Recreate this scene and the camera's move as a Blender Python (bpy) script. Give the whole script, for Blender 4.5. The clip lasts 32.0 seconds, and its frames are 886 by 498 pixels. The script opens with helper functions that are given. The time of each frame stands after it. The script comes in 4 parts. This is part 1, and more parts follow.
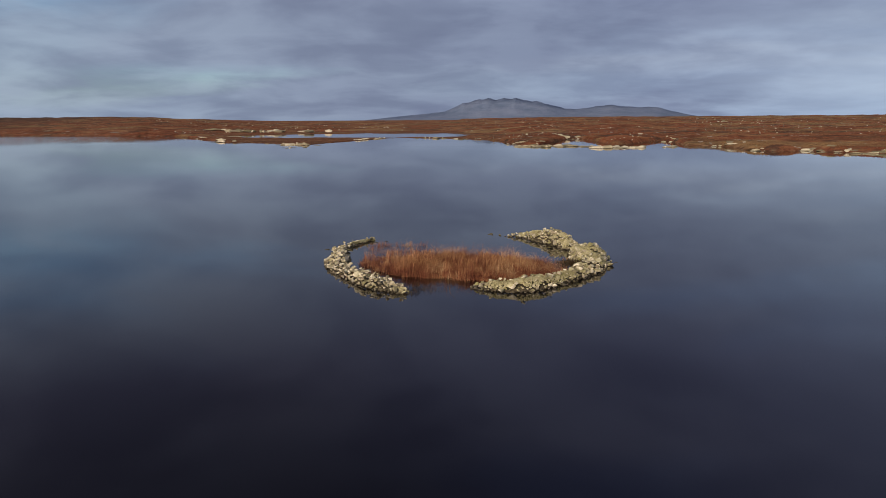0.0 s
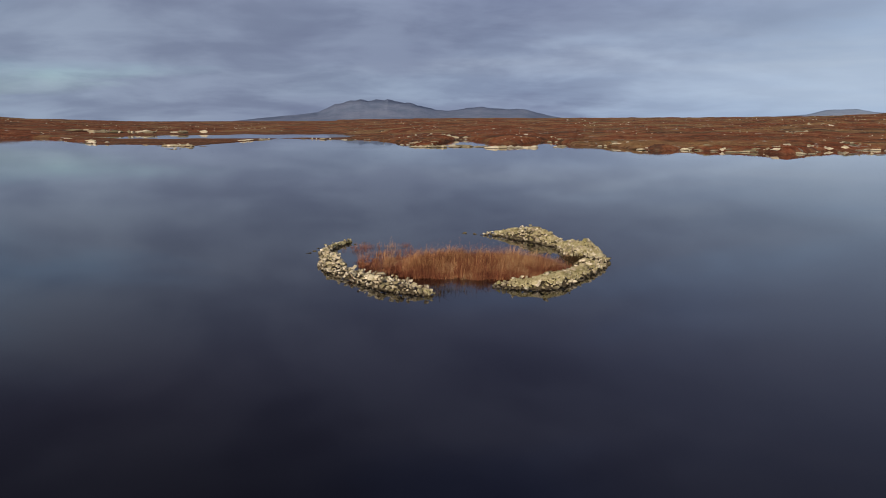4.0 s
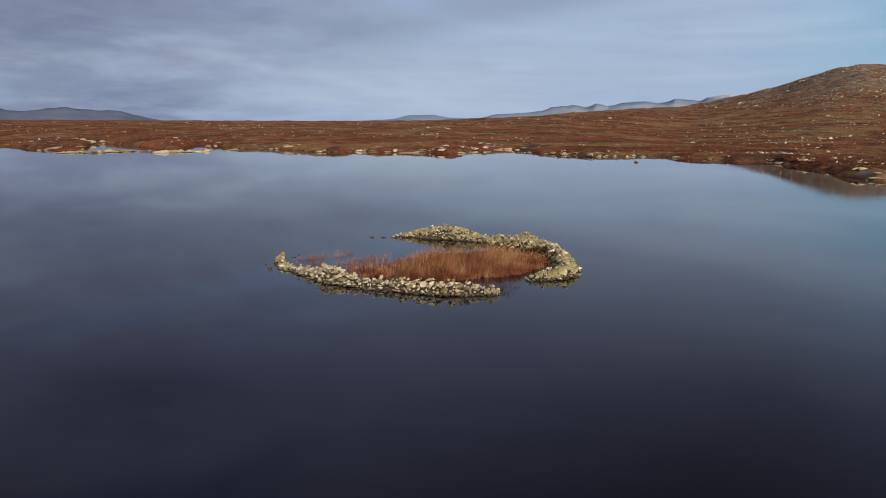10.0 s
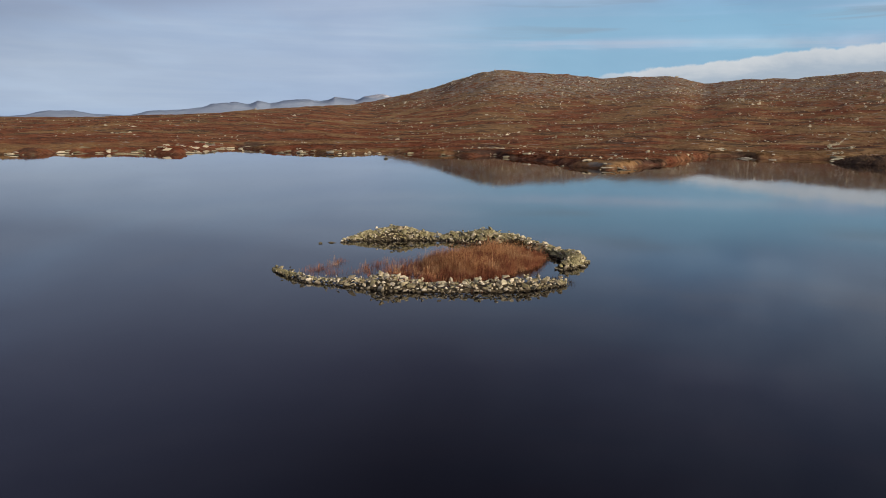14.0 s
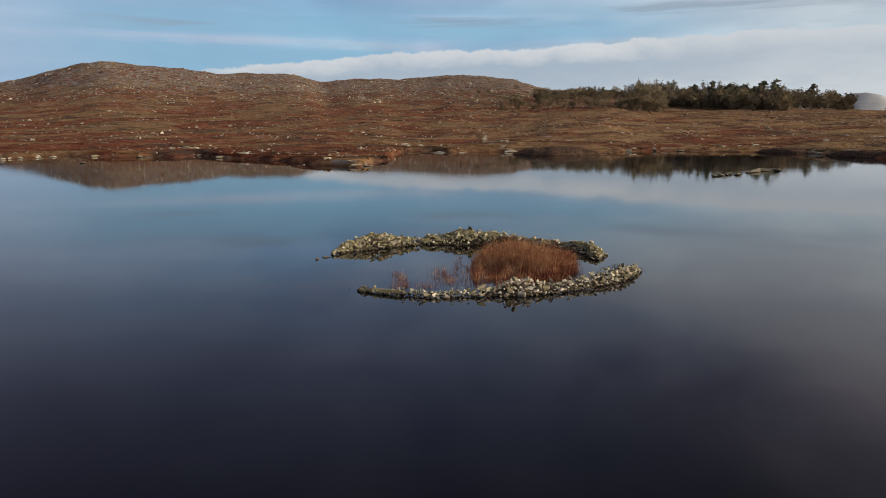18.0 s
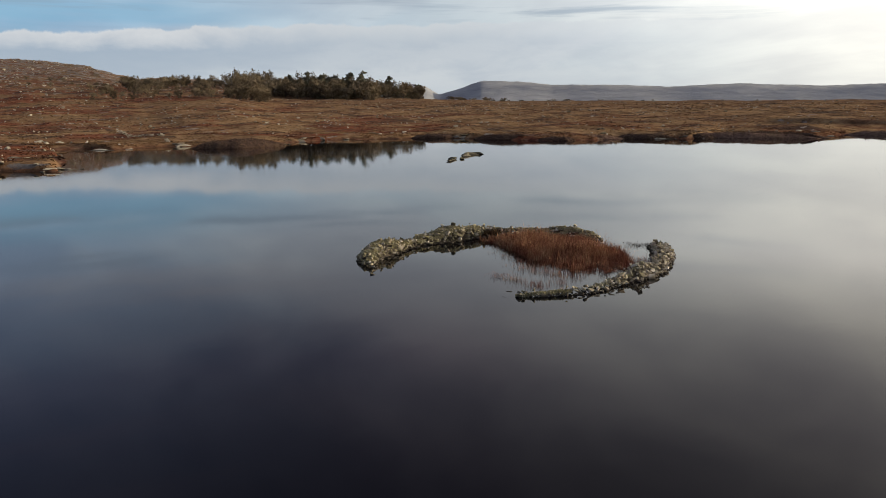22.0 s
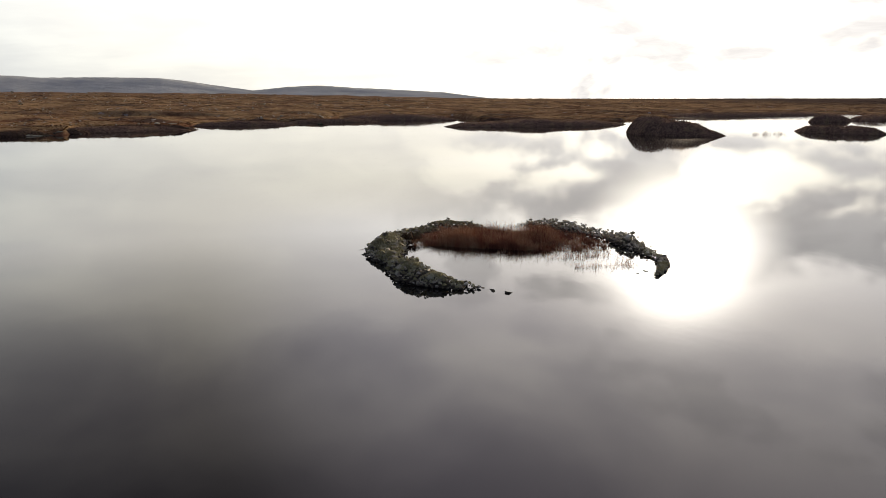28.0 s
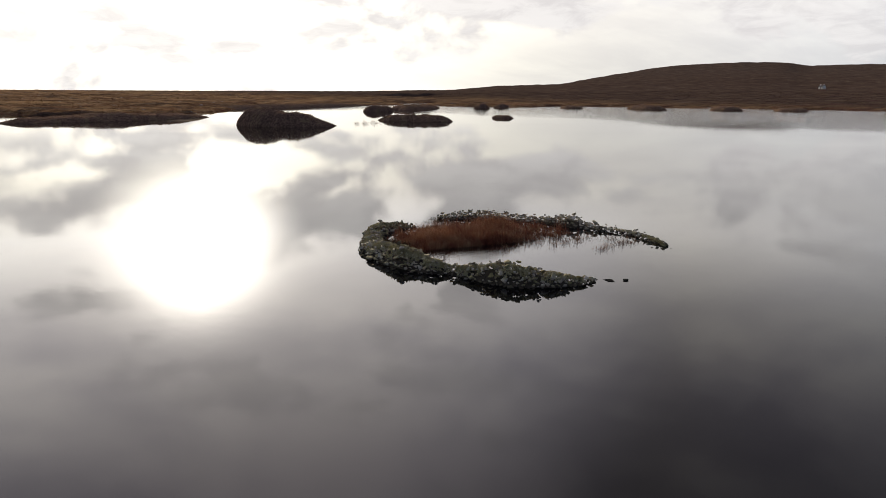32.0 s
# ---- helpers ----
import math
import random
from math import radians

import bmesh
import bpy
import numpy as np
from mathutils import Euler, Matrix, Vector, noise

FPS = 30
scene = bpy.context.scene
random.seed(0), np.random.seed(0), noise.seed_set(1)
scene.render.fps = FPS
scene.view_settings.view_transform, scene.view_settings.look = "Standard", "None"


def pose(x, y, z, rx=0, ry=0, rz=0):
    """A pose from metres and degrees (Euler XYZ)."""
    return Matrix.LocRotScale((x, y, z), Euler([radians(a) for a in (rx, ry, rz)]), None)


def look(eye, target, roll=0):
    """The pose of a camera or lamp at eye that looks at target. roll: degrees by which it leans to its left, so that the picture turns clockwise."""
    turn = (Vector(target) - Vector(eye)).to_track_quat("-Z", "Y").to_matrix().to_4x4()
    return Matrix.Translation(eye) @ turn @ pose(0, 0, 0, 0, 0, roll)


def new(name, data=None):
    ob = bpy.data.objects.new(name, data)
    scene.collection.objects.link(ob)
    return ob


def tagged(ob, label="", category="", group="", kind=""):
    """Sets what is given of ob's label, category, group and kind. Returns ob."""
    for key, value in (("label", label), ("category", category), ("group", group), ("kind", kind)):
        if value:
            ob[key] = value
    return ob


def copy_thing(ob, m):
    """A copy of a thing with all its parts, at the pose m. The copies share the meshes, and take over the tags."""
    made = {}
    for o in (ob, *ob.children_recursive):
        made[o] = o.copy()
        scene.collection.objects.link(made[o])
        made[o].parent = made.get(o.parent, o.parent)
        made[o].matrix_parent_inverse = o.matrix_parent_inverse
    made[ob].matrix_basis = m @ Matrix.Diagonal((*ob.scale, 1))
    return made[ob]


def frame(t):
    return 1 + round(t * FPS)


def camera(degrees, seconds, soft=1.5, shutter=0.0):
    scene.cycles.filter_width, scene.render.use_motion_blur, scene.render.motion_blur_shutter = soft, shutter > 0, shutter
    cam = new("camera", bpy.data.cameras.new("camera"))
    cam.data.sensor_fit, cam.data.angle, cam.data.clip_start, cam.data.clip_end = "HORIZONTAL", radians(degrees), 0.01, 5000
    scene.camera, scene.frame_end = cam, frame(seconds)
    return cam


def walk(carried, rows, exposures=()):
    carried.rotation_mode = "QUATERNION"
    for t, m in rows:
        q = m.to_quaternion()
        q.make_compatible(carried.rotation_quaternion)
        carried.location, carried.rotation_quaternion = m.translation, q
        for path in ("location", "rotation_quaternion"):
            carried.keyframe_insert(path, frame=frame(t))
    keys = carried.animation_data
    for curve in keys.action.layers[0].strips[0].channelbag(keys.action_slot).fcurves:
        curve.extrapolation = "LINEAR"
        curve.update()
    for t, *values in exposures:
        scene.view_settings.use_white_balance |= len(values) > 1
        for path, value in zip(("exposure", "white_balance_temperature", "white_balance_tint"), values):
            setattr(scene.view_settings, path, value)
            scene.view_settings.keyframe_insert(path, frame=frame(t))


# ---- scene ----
cam = camera(63.6, 32.0, soft=0.6)
PATH = [
    (0, (-1.773, -36.141, 7.053), (-2.029, -26.304, 5.276), -0.27),
    (0.5, (-2.317, -35.997, 7.015), (-2.321, -26.155, 5.242), -0.23),
    (1, (-2.903, -35.861, 6.978), (-2.637, -26.022, 5.208), -0.19),
    (1.5, (-3.584, -35.718, 6.942), (-3.163, -25.884, 5.176), -0.15),
    (2, (-4.328, -35.569, 6.910), (-3.754, -25.742, 5.146), -0.12),
    (2.5, (-5.135, -35.409, 6.885), (-4.378, -25.595, 5.121), -0.10),
    (3, (-6.032, -35.243, 6.865), (-5.047, -25.449, 5.102), -0.08),
    (3.5, (-6.840, -35.094, 6.853), (-5.640, -25.324, 5.089), -0.07),
    (5.5, (-11.321, -34.051, 6.782), (-8.745, -24.551, 5.012), -0.14),
    (6, (-12.537, -33.670, 6.741), (-9.579, -24.282, 4.973), -0.09),
    (6.5, (-13.733, -33.196, 6.697), (-10.407, -23.931, 4.935), -0.04),
    (7, (-15.058, -32.650, 6.657), (-11.316, -23.544, 4.904), 0.01),
    (7.5, (-16.424, -32.062, 6.628), (-12.269, -23.134, 4.887), 0.06),
    (8, (-17.848, -31.409, 6.625), (-13.273, -22.687, 4.895), 0.10),
    (8.5, (-19.314, -30.697, 6.644), (-14.317, -22.208, 4.921), 0.13),
    (9, (-20.836, -29.858, 6.692), (-15.407, -21.638, 4.972), 0.15),
    (9.5, (-22.314, -28.941, 6.747), (-16.484, -21.001, 5.027), 0.18),
    (10, (-23.784, -27.889, 6.796), (-17.539, -20.270, 5.076), 0.20),
    (10.5, (-25.158, -26.721, 6.828), (-18.522, -19.443, 5.101), 0.21),
    (11, (-26.509, -25.413, 6.836), (-19.478, -18.517, 5.103), 0.23),
    (11.5, (-27.851, -24.000, 6.833), (-20.436, -17.518, 5.099), 0.26),
    (12, (-29.200, -22.480, 6.821), (-21.421, -16.440, 5.089), 0.27),
    (12.5, (-30.491, -20.819, 6.814), (-22.369, -15.249, 5.079), 0.28),
    (13, (-31.689, -19.003, 6.821), (-23.255, -13.918, 5.086), 0.29),
    (13.5, (-32.819, -17.064, 6.833), (-24.101, -12.482, 5.098), 0.30),
    (15.5, (-35.944, -8.030, 6.882), (-26.366, -5.738, 5.145), 0.25),
    (16, (-36.453, -5.443, 6.915), (-26.740, -3.814, 5.178), 0.23),
    (16.5, (-36.807, -2.853, 6.952), (-27.007, -1.884, 5.213), 0.22),
    (17, (-36.971, -0.163, 6.993), (-27.129, 0.150, 5.250), 0.21),
    (17.5, (-36.906, 2.605, 7.031), (-27.068, 2.242, 5.279), 0.19),
    (18, (-36.597, 5.414, 7.064), (-26.809, 4.374, 5.300), 0.16),
    (18.5, (-36.072, 8.198, 7.083), (-26.379, 6.495, 5.308), 0.09),
    (19, (-35.365, 10.895, 7.101), (-25.812, 8.545, 5.305), 0.01),
    (19.5, (-34.394, 13.557, 7.149), (-25.032, 10.546, 5.335), -0.07),
    (20, (-33.188, 16.162, 7.214), (-24.067, 12.494, 5.381), -0.14),
    (20.5, (-31.808, 18.638, 7.259), (-22.977, 14.327, 5.405), -0.21),
    (21, (-30.243, 20.994, 7.281), (-21.755, 16.051, 5.405), -0.29),
    (21.5, (-28.501, 23.221, 7.294), (-20.405, 17.666, 5.399), -0.38),
    (22, (-26.581, 25.315, 7.324), (-18.931, 19.166, 5.407), -0.44),
    (22.5, (-24.445, 27.338, 7.383), (-17.308, 20.608, 5.442), -0.46),
    (23, (-22.201, 29.267, 7.445), (-15.641, 21.984, 5.463), -0.44),
    (23.5, (-19.882, 31.060, 7.508), (-13.939, 23.275, 5.492), -0.38),
    (24, (-17.491, 32.697, 7.598), (-12.204, 24.457, 5.558), -0.31),
    (24.5, (-15.190, 34.219, 7.691), (-10.586, 25.585, 5.628), -0.24),
    (26.5, (-3.315, 36.621, 7.746), (-1.879, 26.943, 5.675), -0.20),
    (27, (-0.374, 36.298, 7.679), (0.272, 26.535, 5.614), -0.13),
    (27.5, (2.481, 35.764, 7.612), (2.337, 25.980, 5.550), -0.08),
    (28, (5.421, 35.051, 7.559), (4.428, 25.316, 5.499), -0.05),
    (28.5, (8.209, 34.152, 7.528), (6.423, 24.532, 5.463), -0.03),
    (29, (11.015, 33.060, 7.503), (8.406, 23.633, 5.427), -0.03),
    (29.5, (13.563, 31.786, 7.499), (10.217, 22.597, 5.408), -0.02),
    (30, (16.047, 30.310, 7.481), (11.946, 21.437, 5.369), -0.01),
    (30.5, (18.317, 28.694, 7.461), (13.538, 20.171, 5.334), 0.03),
    (31, (20.503, 26.907, 7.430), (15.031, 18.815, 5.292), 0.09),
    (31.5, (22.533, 25.069, 7.408), (16.428, 17.446, 5.259), 0.16),
    (32, (24.653, 23.012, 7.388), (17.896, 15.962, 5.234), 0.22),
]
walk(cam, [(t, look(eye, target, roll)) for t, eye, target, roll in PATH])

# ------------------------------------------------------------------ light
SUN_AZ, SUN_EL = radians(204.4), radians(12.6)      # azimuth clockwise from +y
SUN_DIR = Vector((math.sin(SUN_AZ) * math.cos(SUN_EL), math.cos(SUN_AZ) * math.cos(SUN_EL), math.sin(SUN_EL)))

sun = new("sun", bpy.data.lights.new("sun", "SUN"))
sun.data.energy, sun.data.angle, sun.data.color = 3.4, radians(0.6), (1.0, 0.80, 0.58)
sun.matrix_world = look(SUN_DIR * 100, (0, 0, 0))


class Nodes:
    """A short way to write node trees."""

    def __init__(self, tree):
        self.tree = tree
        tree.nodes.clear()

    def add(self, kind, inputs=None, **props):
        n = self.tree.nodes.new(kind)
        for k, v in props.items():
            setattr(n, k, v)
        for k, v in (inputs or {}).items():
            if isinstance(v, bpy.types.NodeSocket):
                self.tree.links.new(v, n.inputs[k])
            else:
                n.inputs[k].default_value = v
        return n

    def math(self, op, a, b=0.0, c=0.0, clamp=False):
        return self.add("ShaderNodeMath", {0: a, 1: b, 2: c}, operation=op, use_clamp=clamp).outputs[0]

    def mix(self, fac, a, b, blend="MIX"):
        n = self.add("ShaderNodeMix", {0: fac, 6: a, 7: b}, data_type="RGBA", blend_type=blend)
        return n.outputs[2]

    def ramp(self, fac, stops, interpolation="LINEAR"):
        n = self.add("ShaderNodeValToRGB", {0: fac})
        r = n.color_ramp
        r.interpolation = interpolation
        while len(r.elements) < len(stops):
            r.elements.new(0.5)
        for e, (p, col) in zip(r.elements, stops):
            e.position, e.color = p, (*col, 1) if len(col) == 3 else col
        return n.outputs[0]

    def noise(self, vec, scale, detail=4.0, rough=0.55, distort=0.0):
        n = self.add("ShaderNodeTexNoise", {"Vector": vec, "Scale": scale, "Detail": detail, "Roughness": rough, "Distortion": distort})
        return n.outputs[0]

    def range(self, v, a, b, c=0.0, d=1.0, smooth=True):
        n = self.add("ShaderNodeMapRange", {0: v, 1: a, 2: b, 3: c, 4: d}, interpolation_type="SMOOTHSTEP" if smooth else "LINEAR")
        return n.outputs[0]


def grey(v):
    return (v, v, v)


def make_world():
    w = bpy.data.worlds.new("sky")
    scene.world = w
    w.use_nodes = True
    n = Nodes(w.node_tree)
    way = n.add("ShaderNodeTexCoord").outputs["Generated"]
    way = n.add("ShaderNodeVectorMath", {0: way}, operation="NORMALIZE").outputs[0]
    sep = n.add("ShaderNodeSeparateXYZ", {0: way})
    up = n.math("MAXIMUM", sep.outputs[2], 0.0)
    sky = n.add("ShaderNodeTexSky", {}, sky_type="NISHITA", sun_disc=False, sun_elevation=SUN_EL, sun_rotation=SUN_AZ, air_density=1.0, dust_density=0.4, ozone_density=3.0)
    clear = n.mix(1.0, sky.outputs[0], (0.115, 0.132, 0.155, 1), "MULTIPLY")
    near = n.add("ShaderNodeVectorMath", {0: way, 1: tuple(SUN_DIR)}, operation="DOT_PRODUCT").outputs["Value"]
    half = n.math("MULTIPLY_ADD", near, 0.5, 0.5)
    # cloud sheets lie on a plane overhead, so that they close up towards the horizon
    flat = n.math("ADD", up, 0.20)
    plane = n.add("ShaderNodeCombineXYZ", {0: n.math("DIVIDE", sep.outputs[0], flat), 1: n.math("DIVIDE", sep.outputs[1], flat), 2: 3.7}).outputs[0]
    streak = n.add("ShaderNodeMapping", {"Vector": plane, "Scale": (0.35, 1.0, 1.0), "Rotation": (0, 0, 1.1)}).outputs[0]
    sheet = n.noise(streak, 0.75, 4.0, 0.5, 0.4)
    deck = n.noise(plane, 0.95, 5.0, 0.5, 0.25)
    # high veil: blue-grey away from the sun, white towards it
    veil = n.ramp(half, [(0.0, (0.27, 0.34, 0.48)), (0.10, (0.34, 0.41, 0.56)), (0.32, (0.43, 0.55, 0.74)), (0.55, (0.40, 0.50, 0.60)), (0.70, (0.59, 0.645, 0.67)), (0.86, (0.90, 0.89, 0.83)), (0.95, (1.02, 0.98, 0.86)), (1.0, (1.15, 1.08, 0.92))])
    haze = n.math("MULTIPLY_ADD", n.range(half, 0.04, 0.22, 1.0, 0.0), n.range(up, 0.0, 0.20, 1.0, 0.0), n.range(up, 0.0, 0.08, 1.0, 0.0), clamp=True)
    spread = n.math("ADD", n.range(sheet, 0.34, 0.56, 0.25, 1.0), n.math("ADD", n.range(half, 0.5, 0.7, 0.0, 0.8), n.range(half, 0.08, 0.24, 0.4, 0.0)), clamp=True)
    c = n.mix(n.math("MAXIMUM", spread, haze), clear, veil)
    # bright rims and soft white sheets
    light = n.ramp(half, [(0.0, (0.33, 0.385, 0.50)), (0.3, (0.62, 0.66, 0.72)), (0.6, (0.62, 0.665, 0.70)), (0.8, (0.83, 0.84, 0.82)), (1.0, (1.25, 1.18, 1.05))])
    line = n.math("MULTIPLY", n.range(up, 0.015, 0.06, 0.0, 0.10), n.range(up, 0.075, 0.13, 1.0, 0.0))
    line = n.math("MULTIPLY", line, n.range(n.add("ShaderNodeVectorMath", {0: way, 1: (0.98, -0.17, 0.0)}, operation="DOT_PRODUCT").outputs["Value"], 0.5, 0.9))
    c = n.mix(n.math("MULTIPLY", n.range(n.math("ADD", sheet, line), 0.55, 0.70, 0.0, 0.8), n.math("MAXIMUM", n.range(up, 0.03, 0.10), n.range(half, 0.2, 0.45))), c, light)
    # a bank of grey cloud in the north and north-west, scattered cloud elsewhere
    bank = n.add("ShaderNodeVectorMath", {0: way, 1: (-0.42, 0.90, 0.0)}, operation="DOT_PRODUCT").outputs["Value"]
    cover = n.range(bank, 0.40, 0.98, 0.0, 0.20)
    thick = n.ramp(n.math("MULTIPLY_ADD", bank, 0.5, 0.5), [(0.36, grey(1.0)), (0.55, grey(1.3)), (0.74, grey(1.22)), (0.88, grey(1.02)), (0.98, grey(0.72))])
    c = n.mix(1.0, c, thick, "MULTIPLY")
    low = n.range(up, 0.0, 0.10, 0.06, 0.0)
    east = n.range(n.add("ShaderNodeVectorMath", {0: way, 1: (0.99, 0.10, 0.0)}, operation="DOT_PRODUCT").outputs["Value"], 0.45, 0.92)
    amount = n.math("SUBTRACT", n.math("ADD", deck, cover), n.math("MULTIPLY_ADD", east, 0.09, low))
    dark = n.ramp(half, [(0.0, (0.165, 0.195, 0.31)), (0.25, (0.29, 0.35, 0.46)), (0.60, (0.46, 0.50, 0.55)), (0.9, (0.74, 0.71, 0.70)), (1.0, (0.80, 0.76, 0.74))])
    c = n.mix(n.math("MULTIPLY", n.range(amount, 0.46, 0.72, 0.0, 0.82), n.range(half, 0.5, 0.75, 1.0, 0.25)), c, dark)
    # lumps and wisps in the cloud
    lump = n.noise(plane, 1.9, 5.0, 0.5, 0.3)
    strand = n.noise(n.add("ShaderNodeMapping", {"Vector": plane, "Scale": (0.3, 1.0, 1.0), "Rotation": (0, 0, 0.5)}).outputs[0], 2.2, 6.0, 0.6, 0.5)
    away = n.math("MAXIMUM", n.range(half, 0.25, 0.75, 1.0, 0.35), n.range(up, 0.20, 0.34, 0.0, 1.4))
    lump = n.math("MULTIPLY_ADD", n.math("SUBTRACT", n.range(lump, 0.34, 0.66), 0.5), n.math("MULTIPLY", away, 0.34), 1.0)
    lump = n.math("MULTIPLY", lump, n.math("MULTIPLY_ADD", n.math("SUBTRACT", n.range(strand, 0.34, 0.66), 0.5), 0.07, 1.0))
    c = n.mix(1.0, c, n.add("ShaderNodeCombineXYZ", {0: lump, 1: lump, 2: n.math("POWER", lump, 0.8)}).outputs[0], "MULTIPLY")
    # smooth pale cloud in the north-east
    course = n.math("MULTIPLY", n.math("ARCTAN2", sep.outputs[0], sep.outputs[1]), 57.2958)
    layer = n.add("ShaderNodeMapping", {"Vector": way, "Scale": (1.6, 1.6, 26.0)}).outputs[0]
    thread = n.noise(layer, 1.0, 6.0, 0.55, 0.35)
    soft_ne = n.math("MULTIPLY", n.range(course, 14.0, 40.0), n.range(course, 62.0, 92.0, 1.0, 0.0))
    pale = n.mix(n.range(thread, 0.3, 0.7), (0.35, 0.455, 0.62, 1), (0.455, 0.55, 0.68, 1))
    slate_blue = n.range(n.math("MULTIPLY_ADD", course, -0.0028, n.math("MULTIPLY_ADD", thread, 0.06, up)), 0.02, 0.06)
    pale = n.mix(n.math("MULTIPLY", slate_blue, 0.75), pale, (0.27, 0.34, 0.47, 1))
    c = n.mix(n.math("MULTIPLY", soft_ne, 0.8), c, pale)
    # open blue above a bank of white cloud in the east, with thin veils higher up
    gap = n.math("MULTIPLY", n.range(course, 58.0, 76.0), n.range(course, 104.0, 128.0, 1.0, 0.0))
    gap = n.math("MULTIPLY", gap, n.math("MULTIPLY", n.range(up, 0.13, 0.175, 1.0, 0.25), n.range(thread, 0.42, 0.66, 1.0, 0.15)))
    c = n.mix(n.math("MULTIPLY", gap, 0.8), c, (0.235, 0.45, 0.625, 1))
    streaky = n.math("MULTIPLY", n.range(course, 60.0, 84.0), n.range(course, 135.0, 168.0, 1.0, 0.0))
    c = n.mix(n.math("MULTIPLY", streaky, n.math("MULTIPLY", n.range(thread, 0.50, 0.78, 0.0, 0.7), n.range(up, 0.22, 0.30, 1.0, 0.3))), c, (0.50, 0.545, 0.60, 1))
    fleck = n.math("MULTIPLY", streaky, n.math("MULTIPLY", n.range(n.noise(layer, 2.1, 5.0, 0.55, 0.3), 0.53, 0.70, 0.0, 0.65), n.math("MULTIPLY", n.range(up, 0.095, 0.12), n.range(up, 0.17, 0.21, 1.0, 0.0))))
    c = n.mix(fleck, c, (0.27, 0.345, 0.43, 1))
    knob = n.noise(way, 17.0, 7.0, 0.6)
    crest = n.math("ADD", n.range(course, 74.0, 96.0, 0.064, 0.094), n.range(course, 96.0, 122.0, 0.0, 0.02))
    crest = n.math("MULTIPLY_ADD", n.math("SUBTRACT", knob, 0.5), 0.026, crest)
    below = n.math("SUBTRACT", crest, up)
    inside_bank = n.math("MULTIPLY", n.range(below, 0.0, 0.004), n.math("MULTIPLY", n.range(course, 73.0, 82.0), n.range(course, 128.0, 160.0, 1.0, 0.0)))
    tower = n.noise(n.add("ShaderNodeMapping", {"Vector": way, "Scale": (1.0, 1.0, 3.5)}).outputs[0], 9.0, 6.0, 0.6, 0.3)
    depth = n.math("MULTIPLY_ADD", n.math("SUBTRACT", tower, 0.5), 0.05, below)
    white = n.ramp(depth, [(0.0, (0.66, 0.68, 0.70)), (0.010, (0.58, 0.61, 0.645)), (0.026, (0.385, 0.455, 0.54)), (0.055, (0.44, 0.50, 0.57)), (0.075, (0.56, 0.605, 0.64)), (0.11, (0.50, 0.56, 0.61))])
    white = n.mix(n.range(course, 104.0, 128.0, 0.0, 0.6), white, n.mix(n.range(tower, 0.35, 0.65), (0.49, 0.545, 0.60, 1), (0.60, 0.64, 0.67, 1)))
    c = n.mix(n.math("MULTIPLY", inside_bank, 0.92), c, white)
    # the sky deepens overhead, less so round the sun
    deep_north = n.ramp(up, [(0.12, (1, 1, 1)), (0.30, (0.76, 0.70, 0.82)), (0.5, (0.78, 0.70, 0.90)), (1.0, (0.38, 0.38, 0.46))])
    deep_side = n.ramp(up, [(0.12, (1, 1, 1)), (0.21, (0.88, 0.86, 0.89)), (0.33, (0.53, 0.445, 0.53)), (0.5, (0.272, 0.232, 0.295)), (1.0, (0.26, 0.26, 0.31))])
    deep_sun = n.ramp(up, [(0.03, (1, 1, 1)), (0.11, (1.25, 1.24, 1.23)), (0.18, (1.66, 1.62, 1.60)), (0.27, (1.12, 1.08, 1.07)), (0.37, (0.62, 0.585, 0.64)), (0.5, (0.31, 0.29, 0.335)), (1.0, (0.24, 0.235, 0.28))])
    deep = n.mix(n.range(half, 0.05, 0.22, 0.0, 1.0), deep_north, deep_side)
    deep = n.mix(n.range(half, 0.60, 0.84, 0.0, 1.0), deep, deep_sun)
    deep_near = n.ramp(up, [(0.12, (1.3, 1.3, 1.35)), (0.18, (1.85, 1.87, 2.05)), (0.27, (1.50, 1.48, 1.70)), (0.38, (1.40, 1.37, 1.62)), (0.5, (1.12, 1.06, 1.34)), (1.0, (0.50, 0.47, 0.60))])
    deep = n.mix(n.math("MULTIPLY", n.range(half, 0.89, 0.965, 0.0, 1.0), n.range(up, 0.10, 0.18)), deep, deep_near)
    # thicker cloud in the west
    west = n.add("ShaderNodeVectorMath", {0: way, 1: (-0.98, -0.17, 0.0)}, operation="DOT_PRODUCT").outputs["Value"]
    deep = n.mix(n.range(west, 0.64, 0.96, 0.0, 1.0), deep, n.mix(1.0, deep, (0.66, 0.66, 0.70, 1), "MULTIPLY"))
    c = n.mix(1.0, c, deep, "MULTIPLY")
    # the sun behind thin cloud
    pos = n.math("MAXIMUM", near, 0.0)
    for power, glow_rgb in ((9.0, (0.50, 0.475, 0.43)), (60.0, (0.75, 0.69, 0.58)), (380.0, (7.5, 7.0, 6.2))):
        g = n.math("POWER", pos, power)
        c = n.mix(1.0, c, n.mix(1.0, n.add("ShaderNodeCombineXYZ", {0: g, 1: g, 2: g}).outputs[0], (*glow_rgb, 1), "MULTIPLY"), "ADD")
    # broken grey cumulus in front of the glow
    sunward = n.add("ShaderNodeVectorMath", {0: way, 1: (-0.656, -0.755, 0.0)}, operation="DOT_PRODUCT").outputs["Value"]
    side = n.range(sunward, 0.70, 0.92, 0.0, 1.0)
